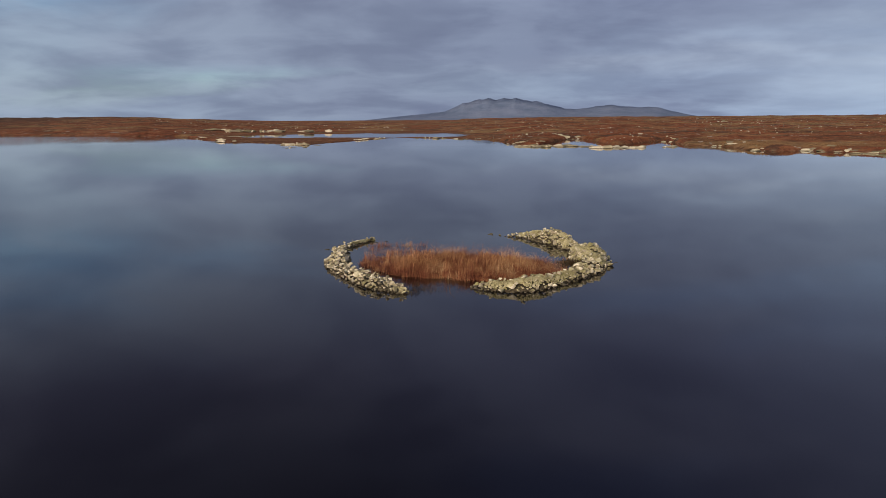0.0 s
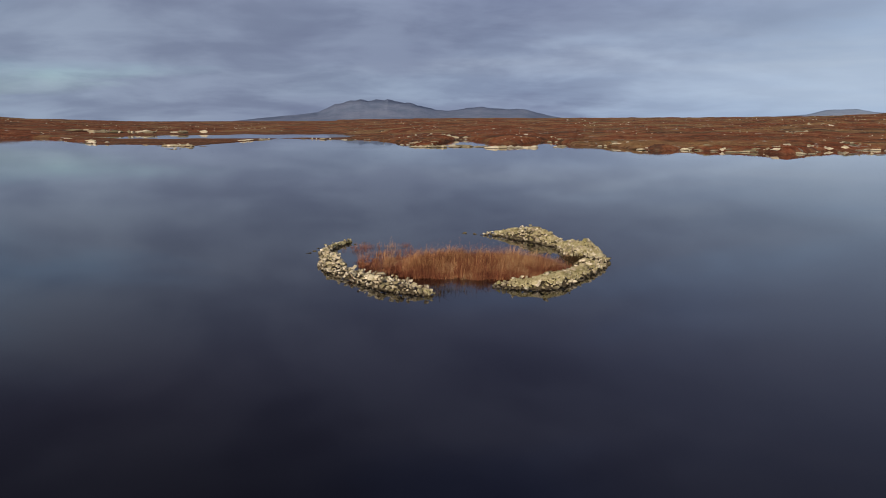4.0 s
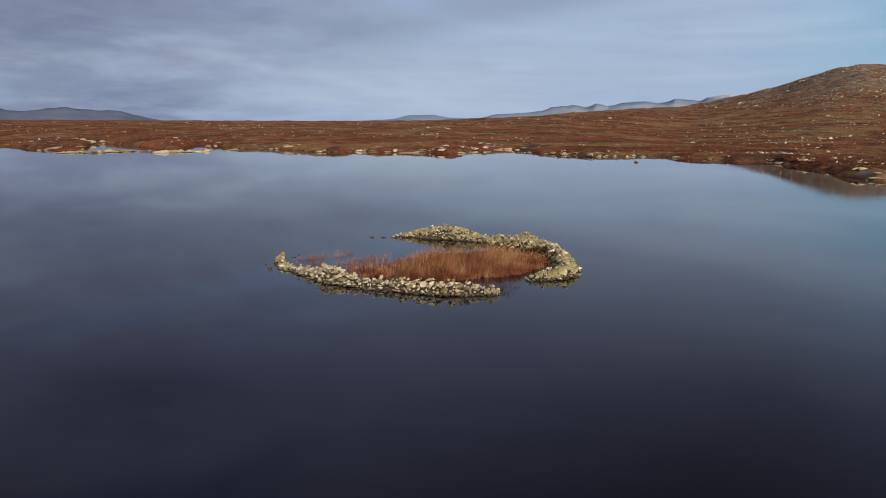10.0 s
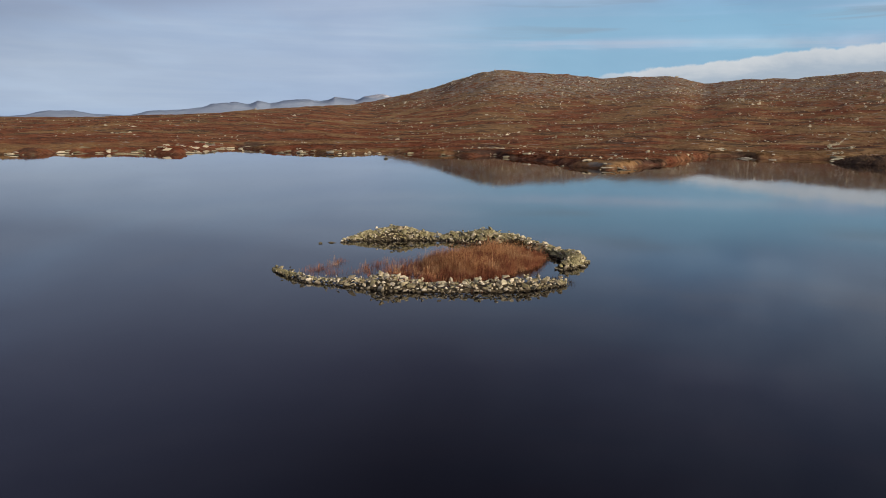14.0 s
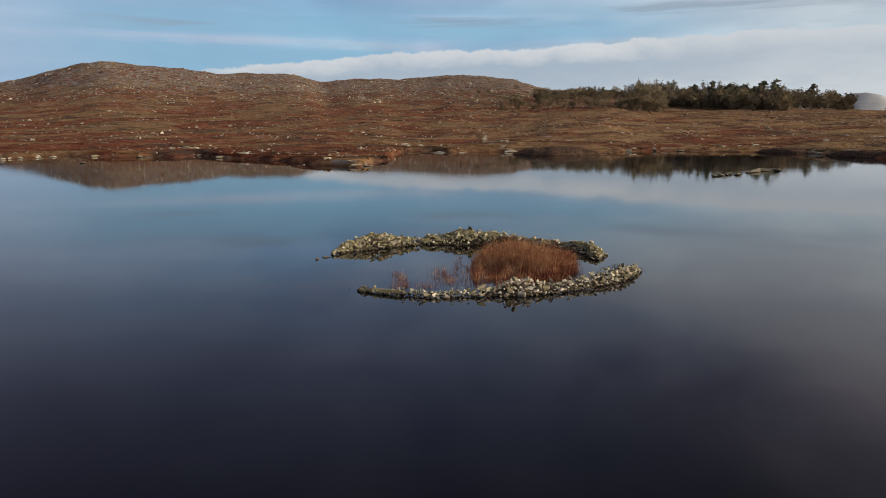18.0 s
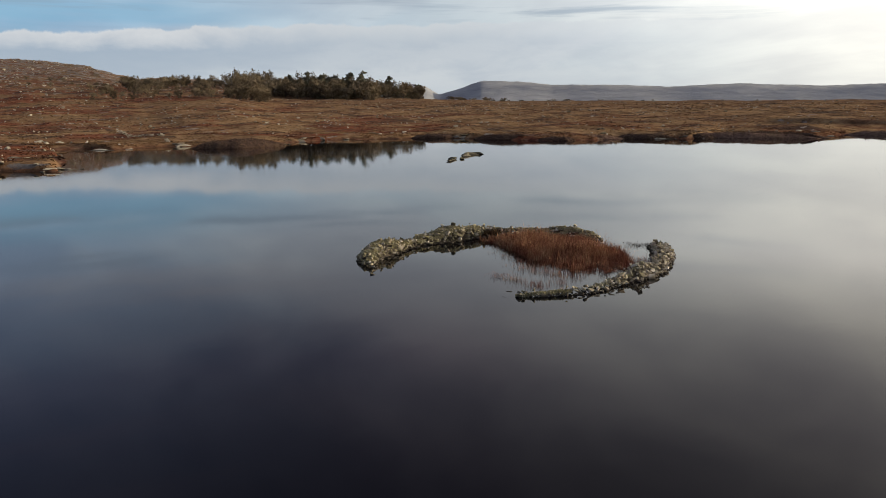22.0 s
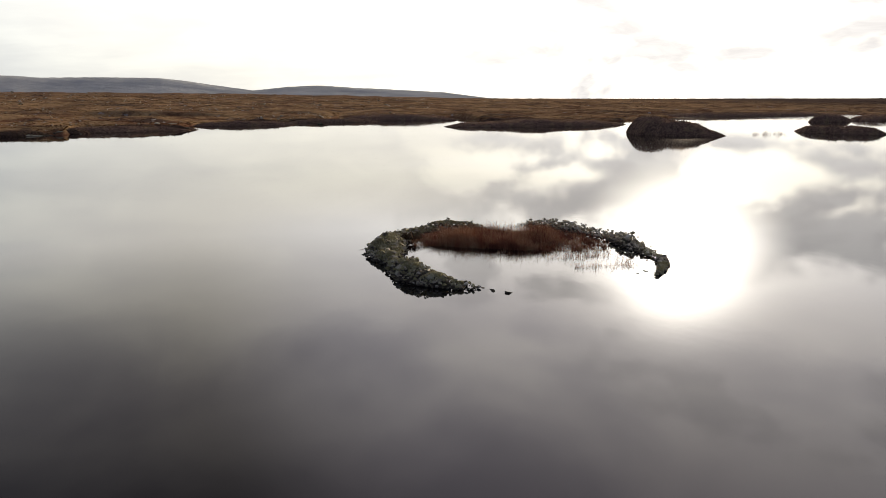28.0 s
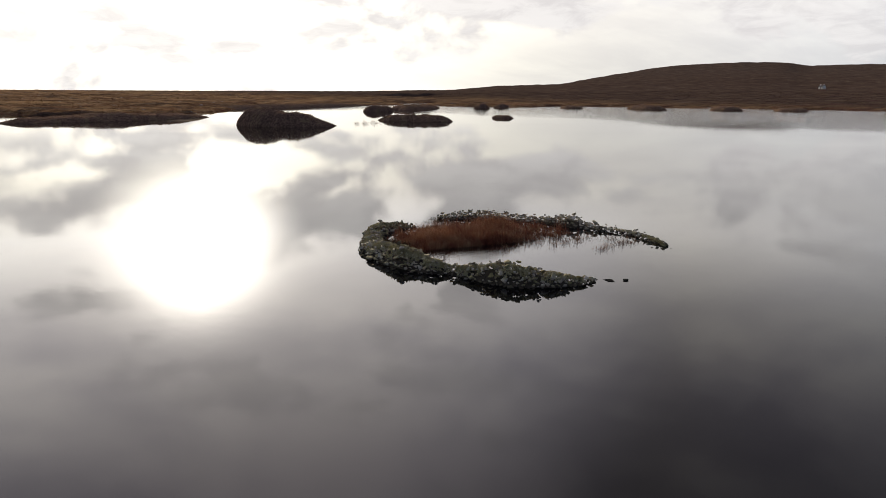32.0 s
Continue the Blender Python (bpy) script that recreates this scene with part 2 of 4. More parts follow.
    belt = n.math("MULTIPLY", n.range(up, 0.02, 0.08, 0.0, 0.115), n.range(up, 0.12, 0.22, 1.0, 0.0))
    wisp = n.noise(plane, 4.5, 6.0, 0.62, 0.6)
    heap = n.noise(n.add("ShaderNodeMapping", {"Vector": way, "Scale": (1.0, 1.0, 2.1)}).outputs[0], 6.5, 5.0, 0.5, 0.3)
    body = n.math("MULTIPLY_ADD", wisp, 0.10, n.math("ADD", heap, belt))
    broken = n.math("MULTIPLY", n.range(body, 0.585, 0.70, 0.0, 0.85), side)
    open_ = n.range(near, 0.988, 0.998, 1.0, 0.15)
    broken = n.math("MULTIPLY", broken, n.range(up, 0.20, 0.34, 1.0, 0.25))
    shade = n.mix(n.range(wisp, 0.35, 0.65), (0.72, 0.69, 0.695, 1), (0.90, 0.87, 0.86, 1))
    c = n.mix(n.math("MULTIPLY", broken, open_), c, shade)
    bg = n.add("ShaderNodeBackground", {"Color": c, "Strength": 1.0})
    n.add("ShaderNodeOutputWorld", {"Surface": bg.outputs[0]})


make_world()

# ------------------------------------------------------------------ materials


def material(name):
    m = bpy.data.materials.new(name)
    m.use_nodes = True
    return m, Nodes(m.node_tree)


def finish(n, colour, rough, bump=None, strength=0.5, distance=0.05, **extra):
    ins = {"Base Color": colour, "Roughness": rough, **extra}
    if bump is not None:
        ins["Normal"] = n.add("ShaderNodeBump", {"Strength": strength, "Distance": distance, "Height": bump}).outputs[0]
    b = n.add("ShaderNodeBsdfPrincipled", ins)
    n.add("ShaderNodeOutputMaterial", {"Surface": b.outputs[0]})


def let_through(n, colour, amount):
    """Thin blades pass part of the light on to their far side."""
    out = next(k for k in n.tree.nodes if k.bl_idname == "ShaderNodeOutputMaterial")
    front = out.inputs["Surface"].links[0].from_socket
    back = n.add("ShaderNodeBsdfTranslucent", {"Color": colour}).outputs[0]
    n.tree.links.new(n.add("ShaderNodeMixShader", {0: amount, 1: front, 2: back}).outputs[0], out.inputs["Surface"])


def water_material():
    m, n = material("lake_water")
    p = n.add("ShaderNodeNewGeometry").outputs["Position"]
    slow = n.noise(p, 0.03, 3.0)
    fine = n.noise(n.add("ShaderNodeMapping", {"Vector": p, "Scale": (1.0, 0.6, 1.0), "Rotation": (0, 0, 0.7)}).outputs[0], 1.6, 4.0, 0.6)
    rough = n.range(slow, 0.35, 0.7, 0.02, 0.05)
    # a light breeze ruffles the far western side
    wx = n.add("ShaderNodeSeparateXYZ", {0: p}).outputs[0]
    breeze = n.range(n.math("MULTIPLY_ADD", slow, 60.0, wx), -170.0, -95.0, 0.6, 0.02)
    bump = n.add("ShaderNodeBump", {"Strength": breeze, "Distance": 0.06, "Height": fine}).outputs[0]
    finish(n, (0.0022, 0.0020, 0.0032, 1), rough, None, **{"IOR": 1.333, "Normal": bump})
    return m


def moor_material(name="moorland", thin=0.0):
    m, n = material(name)
    geo = n.add("ShaderNodeNewGeometry")
    p = geo.outputs["Position"]
    z = n.add("ShaderNodeSeparateXYZ", {0: p}).outputs[2]
    flatp = n.add("ShaderNodeMapping", {"Vector": p, "Scale": (1, 1, 0.4)}).outputs[0]
    big = n.noise(flatp, 0.014, 5.0, 0.6, 0.4)
    mid = n.noise(flatp, 0.07, 6.0, 0.62, 0.3)
    small = n.noise(flatp, 0.5, 6.0, 0.65)
    fine = n.noise(p, 2.5, 4.0, 0.7)
    mixed = n.math("MULTIPLY_ADD", n.math("SUBTRACT", small, 0.5), 0.9, mid)
    rust = n.ramp(mixed, [(0.22, (0.058, 0.022, 0.015)), (0.43, (0.155, 0.048, 0.027)), (0.57, (0.235, 0.076, 0.039)), (0.78, (0.32, 0.16, 0.082))])
    ochre = n.ramp(small, [(0.25, (0.11, 0.076, 0.040)), (0.5, (0.28, 0.19, 0.092)), (0.75, (0.43, 0.32, 0.165))])
    x = n.add("ShaderNodeSeparateXYZ", {0: p}).outputs[0]
    grassy = n.math("ADD", n.noise(flatp, 0.022, 5.0, 0.6, 0.6), n.range(x, 60.0, 220.0, 0.0, 0.045))
    c = n.mix(n.range(grassy, 0.52, 0.60, 0.0, 0.65), rust, ochre)
    # less heather and more pale grass towards the south
    south = n.math("MULTIPLY_ADD", n.noise(flatp, 0.012, 4.0, 0.6, 0.5), 260.0, n.add("ShaderNodeSeparateXYZ", {0: p}).outputs[1])
    tawny = n.ramp(mixed, [(0.25, (0.062, 0.038, 0.022)), (0.45, (0.155, 0.092, 0.050)), (0.6, (0.26, 0.165, 0.088)), (0.8, (0.38, 0.27, 0.15))])
    c = n.mix(n.range(south, 70.0, -110.0, 0.0, 0.85), c, tawny)
    strip = n.noise(n.add("ShaderNodeMapping", {"Vector": p, "Scale": (0.11, 0.075, 0.5), "Rotation": (0, 0, 0.25)}).outputs[0], 0.45, 5.0, 0.6, 0.6)
    c = n.mix(n.range(strip, 0.52, 0.72, 0.0, 0.42), c, (0.38, 0.27, 0.14, 1))
    c = n.mix(n.range(strip, 0.30, 0.46, 0.4, 0.0), c, (0.045, 0.028, 0.018, 1))
    low_east = n.math("MULTIPLY", n.range(south, 170.0, 60.0), n.range(z, 16.0, 4.0))
    bleached = n.range(n.noise(flatp, 0.045, 5.0, 0.6, 0.5), 0.45, 0.57, 0.0, 0.9)
    c = n.mix(n.math("MULTIPLY", low_east, bleached), c, n.ramp(small, [(0.3, (0.20, 0.115, 0.055)), (0.5, (0.37, 0.235, 0.115)), (0.72, (0.50, 0.36, 0.19))]))
    olive = n.ramp(small, [(0.3, (0.075, 0.056, 0.035)), (0.5, (0.155, 0.115, 0.066)), (0.7, (0.27, 0.20, 0.115))])
    c = n.mix(n.math("ADD", n.range(n.noise(flatp, 0.03, 5.0, 0.65, 0.5), 0.50, 0.64, 0.0, 0.38), n.range(z, 8.0, 34.0, 0.0, 0.26)), c, olive)
    heath = n.range(n.noise(flatp, 0.06, 6.0, 0.65, 0.8), 0.53, 0.62)
    c = n.mix(n.math("MULTIPLY", heath, 0.75), c, (0.048, 0.036, 0.034, 1))
    speck = n.noise(flatp, 0.42, 4.0, 0.6, 0.3)
    c = n.mix(n.range(speck, 0.60, 0.68, 0.0, 0.24), c, (0.40, 0.27, 0.16, 1))
    c = n.mix(n.range(speck, 0.34, 0.41, 0.34, 0.0), c, (0.035, 0.024, 0.018, 1))
    # bare rock on the high ground and at the water's edge
    high = n.range(z, 14.0, 46.0, 0.0, 0.13)
    rocky = n.math("ADD", n.noise(flatp, 0.16, 7.0, 0.72, 0.5), high)
    rock = n.ramp(fine, [(0.3, (0.13, 0.12, 0.11)), (0.6, (0.24, 0.225, 0.20)), (0.8, (0.36, 0.34, 0.30))])
    c = n.mix(n.range(rocky, 0.625, 0.67), c, rock)
    chip = n.math("ADD", n.noise(n.add("ShaderNodeMapping", {"Vector": p, "Scale": (0.8, 0.35, 0.8)}).outputs[0], 0.42, 3.0, 0.55, 0.2), n.range(z, 6.0, 44.0, -0.03, 0.055))
    c = n.mix(n.range(chip, 0.625, 0.67, 0.0, 0.9), c, n.ramp(small, [(0.35, (0.24, 0.21, 0.185)), (0.65, (0.46, 0.42, 0.38))]))
    # far western hill: its backlit, cloud-shadowed tone is painted into the colour
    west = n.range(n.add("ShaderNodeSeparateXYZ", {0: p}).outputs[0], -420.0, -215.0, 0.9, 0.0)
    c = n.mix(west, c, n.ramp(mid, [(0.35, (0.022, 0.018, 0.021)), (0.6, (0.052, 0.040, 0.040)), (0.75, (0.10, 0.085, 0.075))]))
    edge = n.range(z, 0.05, 0.6, 0.7, 0.0)
    c = n.mix(edge, c, n.ramp(small, [(0.35, (0.025, 0.018, 0.013)), (0.52, (0.13, 0.048, 0.028)), (0.64, (0.25, 0.17, 0.11))]))
    c = n.mix(n.range(fine, 0.3, 0.75, 0.0, 0.18), c, (0.03, 0.018, 0.010, 1))
    c = n.mix(n.math("MULTIPLY", geo.outputs["Random Per Island"], 0.10), c, (0.025, 0.014, 0.008, 1))
    h = n.math("ADD", n.math("MULTIPLY", small, 0.7), n.math("MULTIPLY", fine, 0.3))
    finish(n, c, 1.0, h, 0.9, 0.5, **{"Specular IOR Level": 0.0, "Sheen Weight": 0.045, "Sheen Roughness": 0.5, "Sheen Tint": (0.75, 0.55, 0.42, 1)})
    if thin:
        let_through(n, c, thin)
    return m


def stone_material(name, lichen=0.55, tone=1.0):
    m, n = material(name)
    geo = n.add("ShaderNodeNewGeometry")
    p = geo.outputs["Position"]
    rnd = n.add("ShaderNodeObjectInfo").outputs["Random"]
    rnd = n.math("FRACT", n.math("ADD", rnd, geo.outputs["Random Per Island"]))
    up = n.add("ShaderNodeSeparateXYZ", {0: geo.outputs["Normal"]}).outputs[2]
    z = n.add("ShaderNodeSeparateXYZ", {0: p}).outputs[2]
    a = n.noise(p, 3.0, 6.0, 0.65)
    b = n.noise(p, 16.0, 5.0, 0.7)
    base = n.ramp(rnd, [(p, tuple(tone * v for v in rgb)) for p, rgb in ((0.0, (0.12, 0.10, 0.07)), (0.25, (0.36, 0.31, 0.225)), (0.6, (0.61, 0.545, 0.42)), (1.0, (0.84, 0.78, 0.66)))])
    c = n.mix(n.range(b, 0.35, 0.7, 0.0, 0.4), base, (0.12, 0.105, 0.085, 1))
    moss = n.math("MULTIPLY", n.range(n.math("ADD", a, n.math("MULTIPLY", up, 0.12)), 0.47, 0.61), lichen)
    c = n.mix(moss, c, n.ramp(b, [(0.3, (0.15, 0.142, 0.045)), (0.7, (0.44, 0.41, 0.18))]))
    wet = n.range(z, 0.02, 0.16, 0.85, 0.0)
    c = n.mix(wet, c, (0.035, 0.027, 0.02, 1))
    finish(n, c, 0.85, b, 0.6, 0.03, **{"Specular IOR Level": 0.25})
    return m


def plant_material(name, stops, spread=0.6, tips=None):
    m, n = material(name)
    geo = n.add("ShaderNodeNewGeometry")
    r = geo.outputs["Random Per Island"]
    patch = n.noise(geo.outputs["Position"], spread, 3.0, 0.6)
    f = n.math("ADD", n.math("MULTIPLY", r, 0.5), n.math("MULTIPLY", n.range(patch, 0.32, 0.68), 0.5))
    c = n.ramp(f, stops)
    if tips:
        z = n.add("ShaderNodeSeparateXYZ", {0: geo.outputs["Position"]}).outputs[2]
        c = n.mix(n.math("MULTIPLY", n.range(z, 0.15, 0.60, 0.0, 0.9), n.range(n.math("FRACT", n.math("MULTIPLY", r, 7.13)), 0.40, 0.90)), c, (*tips, 1))
    finish(n, c, 0.8, None, **{"Specular IOR Level": 0.1})
    let_through(n, c, 0.05)
    return m


def plain_material(name, a, b, scale=4.0, rough=0.85):
    m, n = material(name)
    p = n.add("ShaderNodeNewGeometry").outputs["Position"]
    t = n.noise(p, scale, 5.0, 0.65)
    finish(n, n.ramp(t, [(0.3, a), (0.7, b)]), rough, t, 0.6, 0.08, **{"Specular IOR Level": 0.0 if rough >= 1.0 else 0.3})
    return m


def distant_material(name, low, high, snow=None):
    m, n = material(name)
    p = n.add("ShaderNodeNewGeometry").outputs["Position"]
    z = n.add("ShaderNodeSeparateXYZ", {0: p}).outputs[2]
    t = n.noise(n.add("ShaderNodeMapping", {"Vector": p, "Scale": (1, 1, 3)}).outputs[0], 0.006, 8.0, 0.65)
    # low and high already carry the aerial haze, as part of the base colour
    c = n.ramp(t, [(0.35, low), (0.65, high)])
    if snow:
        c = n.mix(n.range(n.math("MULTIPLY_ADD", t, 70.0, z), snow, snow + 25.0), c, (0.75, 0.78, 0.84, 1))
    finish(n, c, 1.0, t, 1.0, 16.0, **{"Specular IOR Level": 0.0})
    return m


def heath_material(name, thin, tone=1.0):
    m, n = material(name)
    p = n.add("ShaderNodeNewGeometry").outputs["Position"]
    a = n.noise(p, 0.35, 5.0, 0.65)
    b = n.noise(p, 2.2, 5.0, 0.7)
    c = n.ramp(b, [(0.3, (0.06, 0.042, 0.034)), (0.5, (0.19, 0.128, 0.095)), (0.7, (0.36, 0.26, 0.18))])
    c = n.mix(n.range(a, 0.50, 0.64, 0.0, 0.7), c, n.ramp(b, [(0.3, (0.14, 0.10, 0.06)), (0.7, (0.40, 0.31, 0.19))]))
    c = n.mix(1.0, c, (tone, tone * 0.92, tone * 0.85, 1), "MULTIPLY")
    h = n.math("ADD", n.math("MULTIPLY", a, 1.5), b)
    finish(n, c, 1.0, h, 1.0, 0.5, **{"Specular IOR Level": 0.0, "Sheen Weight": 0.15, "Sheen Roughness": 0.6, "Sheen Tint": (0.75, 0.55, 0.45, 1)})
    let_through(n, c, thin)
    return m


WATER = water_material()
MOOR = moor_material()
GRASS = moor_material("moor_grass", 0.2)
DARK_HEATH = heath_material("dark_heath", 0.0)
KNOLL = heath_material("knoll_heather", 0.0, 0.38)
HEATH_TUFT = heath_material("heath_tuft", 0.25)
STONE = stone_material("lichened_stone", 0.68)
PALE_STONE = stone_material("pale_stone", 0.46, 1.0)
BOULDER = stone_material("grey_boulder", 0.3, 0.9)
REEF = stone_material("dark_rock", 0.35, 0.28)
CORE = plain_material("wall_fill", (0.03, 0.025, 0.017), (0.11, 0.09, 0.058), 6.0)
REED = plant_material("dry_reed", [(0.0, (0.072, 0.027, 0.019)), (0.28, (0.165, 0.054, 0.034)), (0.52, (0.28, 0.108, 0.058)), (0.75, (0.40, 0.225, 0.12)), (1.0, (0.56, 0.42, 0.25))], 0.9, (0.62, 0.36, 0.17))
MOSS = plant_material("dry_moss", [(0.0, (0.19, 0.172, 0.085)), (0.5, (0.42, 0.385, 0.22)), (1.0, (0.62, 0.58, 0.41))], 1.5)
HEATHER = plant_material("dark_heather", [(0.0, (0.02, 0.013, 0.008)), (0.6, (0.055, 0.035, 0.018)), (1.0, (0.09, 0.075, 0.03))], 1.5)
NEEDLE = plant_material("conifer_needle", [(0.0, (0.070, 0.068, 0.045)), (0.6, (0.140, 0.136, 0.088)), (1.0, (0.22, 0.20, 0.13))], 0.3)
SCRUB = plant_material("winter_scrub", [(0.0, (0.095, 0.075, 0.048)), (0.5, (0.19, 0.155, 0.095)), (1.0, (0.30, 0.245, 0.155))], 0.1)
BARK = plain_material("bark", (0.05, 0.04, 0.03), (0.13, 0.11, 0.085), 3.0)
TIMBER = plain_material("weathered_timber", (0.10, 0.085, 0.065), (0.22, 0.19, 0.155), 5.0)
WALL_PAINT = plain_material("white_render", (0.68, 0.67, 0.63), (0.8, 0.79, 0.75), 1.0)
SLATE = plain_material("slate_roof", (0.05, 0.052, 0.058), (0.09, 0.092, 0.10), 2.0)
# both ranges: blue veil of distance painted into the colour; only the snow is real
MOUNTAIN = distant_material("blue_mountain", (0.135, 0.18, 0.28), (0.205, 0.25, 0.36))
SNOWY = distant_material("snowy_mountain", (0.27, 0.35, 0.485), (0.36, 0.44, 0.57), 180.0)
# albedo raised and greyed to paint in the haze over the far hills
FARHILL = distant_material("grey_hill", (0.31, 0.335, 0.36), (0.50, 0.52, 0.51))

# ------------------------------------------------------------------ helpers for building


def mesh_object(name, verts, faces, mat, parent=None, smooth=False):
    me = bpy.data.meshes.new(name)
    me.from_pydata(verts, [], faces)
    me.materials.append(mat)
    if smooth:
        me.polygons.foreach_set("use_smooth", [True] * len(me.polygons))
    ob = new(name, me)
    ob.parent = parent
    return ob


def part(name, bm, mat, parent=None, label=""):
    me = bpy.data.meshes.new(name)
    bm.to_mesh(me)
    bm.free()
    me.materials.append(mat)
    ob = new(name, me)
    ob.parent = parent
    return tagged(ob, label)


def empty(name, x=0.0, y=0.0, z=0.0):
    ob = new(name)
    ob.location = (x, y, z)
    return ob


def lerp_table(table, x):
    """Columns of a table, whose first column rises, at x, with smooth steps."""
    if x <= table[0][0]:
        return table[0][1:]
    for a, b in zip(table, table[1:]):
        if x <= b[0]:
            k = (x - a[0]) / (b[0] - a[0])
            return tuple(p + (q - p) * k for p, q in zip(a[1:], b[1:]))
    return table[-1][1:]


def fbm(x, y, scale, octaves=4, seed=0.0):
    return noise.fractal(Vector((x * scale + seed, y * scale - seed, seed * 1.7)), 0.9, 2.0, octaves)


def smooth(k):
    k = min(max(k, 0.0), 1.0)
    return k * k * (3 - 2 * k)


# ------------------------------------------------------------------ the ground round the lake
# azimuth (degrees clockwise from +y), distance of the shore
SHORE_EAST = [(0, 231), (2.5, 215), (4.5, 179), (6.7, 157), (9.6, 238), (10.7, 225), (14.1, 152), (17.4, 216), (20.2, 171), (22.6, 170), (26.1, 142), (28.9, 138), (30.4, 143), (34.2, 137), (37.5, 140), (39.8, 129), (42.1, 152), (43.3, 156), (45.9, 160), (48.8, 137), (51.7, 130), (53.9, 122), (57.3, 124), (59.7, 132), (62.5, 122), (66.8, 115), (68.4, 108), (70.8, 120), (73, 107), (75, 100), (79, 90), (84.9, 72), (87.4, 88), (89.1, 93), (91.6, 133), (94.6, 136), (96, 124), (98.5, 127), (103, 127), (111, 127), (116, 148), (121.3, 148), (126.3, 151), (131.8, 143), (137, 132), (142.7, 134), (144.1, 149), (146.7, 145), (148.8, 144), (151.3, 146), (153, 174), (155.6, 158), (158.6, 156), (161.2, 171), (163.2, 193), (167.8, 201), (169.2, 210), (170.9, 199), (172.4, 205), (174.2, 204), (176.5, 279), (180.6, 219), (181, 220)]
SHORE_WEST = [(181, 220), (182.2, 221), (186.1, 269), (190, 205), (193, 199), (197, 203), (201.5, 222), (204.5, 256), (207, 299), (209, 340), (220, 352), (229.1, 318), (233.9, 353), (243.1, 336), (257.9, 324), (280, 326), (300, 332), (320, 339), (324, 396), (331.2, 355), (335.2, 337), (338.3, 211), (341.3, 208), (344.5, 177), (348.9, 208), (353.6, 258), (358.8, 238), (360, 231)]
# azimuth, distance of the skyline, its height, how late the ground rises towards it
RIDGE_EAST = [(0, 858, 9.0, 1.5), (8, 858, 10.0, 0.8), (30, 858, 10.4, 0.8), (39, 572, 10.4, 0.9), (46.4, 525, 13.1, 1.2), (48.3, 535, 14.3, 1.3), (51.1, 596, 17.7, 1.5), (54.9, 717, 23.0, 1.7), (57.7, 843, 28.0, 1.9), (59.6, 920, 33.8, 2.0), (61.9, 906, 40.8, 2.1), (64.3, 886, 48.8, 2.2), (66.6, 873, 59.9, 2.3), (68.9, 863, 69.3, 2.3), (70.4, 860, 71.7, 2.3), (72.5, 861, 68.8, 2.3), (74.1, 866, 67.5, 2.3), (77.4, 887, 65.1, 2.2), (78.3, 902, 63.3, 2.1), (81.1, 912, 64.9, 2.0), (83.4, 912, 66.4, 2.0), (84.8, 912, 61.4, 1.9), (86, 912, 55.4, 1.9), (88.1, 912, 58.3, 1.8), (90.4, 912, 60.4, 1.7), (92.6, 911, 60.6, 1.7), (94.9, 905, 63.5, 1.7), (97.5, 892, 64.9, 1.7), (100, 850, 59.7, 1.7), (102.1, 802, 52.7, 1.6), (103.8, 755, 43.0, 1.5), (105.2, 710, 38.6, 1.4), (109.9, 664, 35.3, 1.3), (113.5, 658, 24.7, 1.2), (121, 642, 20.2, 1.1), (133, 632, 14.3, 1.0), (150, 572, 12.5, 1.0), (170, 620, 11.5, 1.0), (181, 648, 9.0, 0.9)]
RIDGE_WEST = [(181, 648, 9.0, 0.9), (190, 715, 7.2, 0.9), (205, 810, 6.5, 0.9), (216, 906, 7.0, 0.9), (224.4, 960, 9.7, 1.0), (228, 1096, 16.3, 1.1), (231.6, 1272, 20.0, 1.2), (233.4, 1359, 23.0, 1.2), (235.5, 1487, 35.8, 1.3), (237.7, 1574, 46.9, 1.4), (239.8, 1651, 59.7, 1.5), (241.8, 1659, 66.7, 1.6), (243.9, 1659, 69.9, 1.6), (245.8, 1659, 71.7, 1.6), (247.7, 1659, 72.2, 1.6), (248.9, 1659, 70.7, 1.6), (250.7, 1659, 63.1, 1.6), (252.5, 1659, 64.7, 1.6), (255.5, 1659, 64.4, 1.6), (270, 1659, 62.1, 1.5), (300, 1206, 24.2, 1.2), (322, 763, 11.0, 1.0), (335, 668, 11.0, 0.9), (346, 763, 6.5, 2.2), (356, 810, 6.7, 2.0), (360, 858, 7.0, 1.5)]


# pools behind the shore: x, y, half lengths, turn
PONDS = [(-49.6, 309.9, 62, 42, 0.08), (-267, -303.2, 34, 14, 0.7), (-195.5, -249.8, 40, 16, 0.75), (-309.9, -133.5, 34, 7, 1.1), (-128.7, -267, 60, 14, -0.3), (-419.6, -476.8, 60, 25, 0.7), (78.2, -221.2, 22, 9, 0.35), (-205, -286.1, 60, 14, -0.6)]


def shore(az):
    return lerp_table(SHORE_EAST if az < 181 else SHORE_WEST, az)[0]


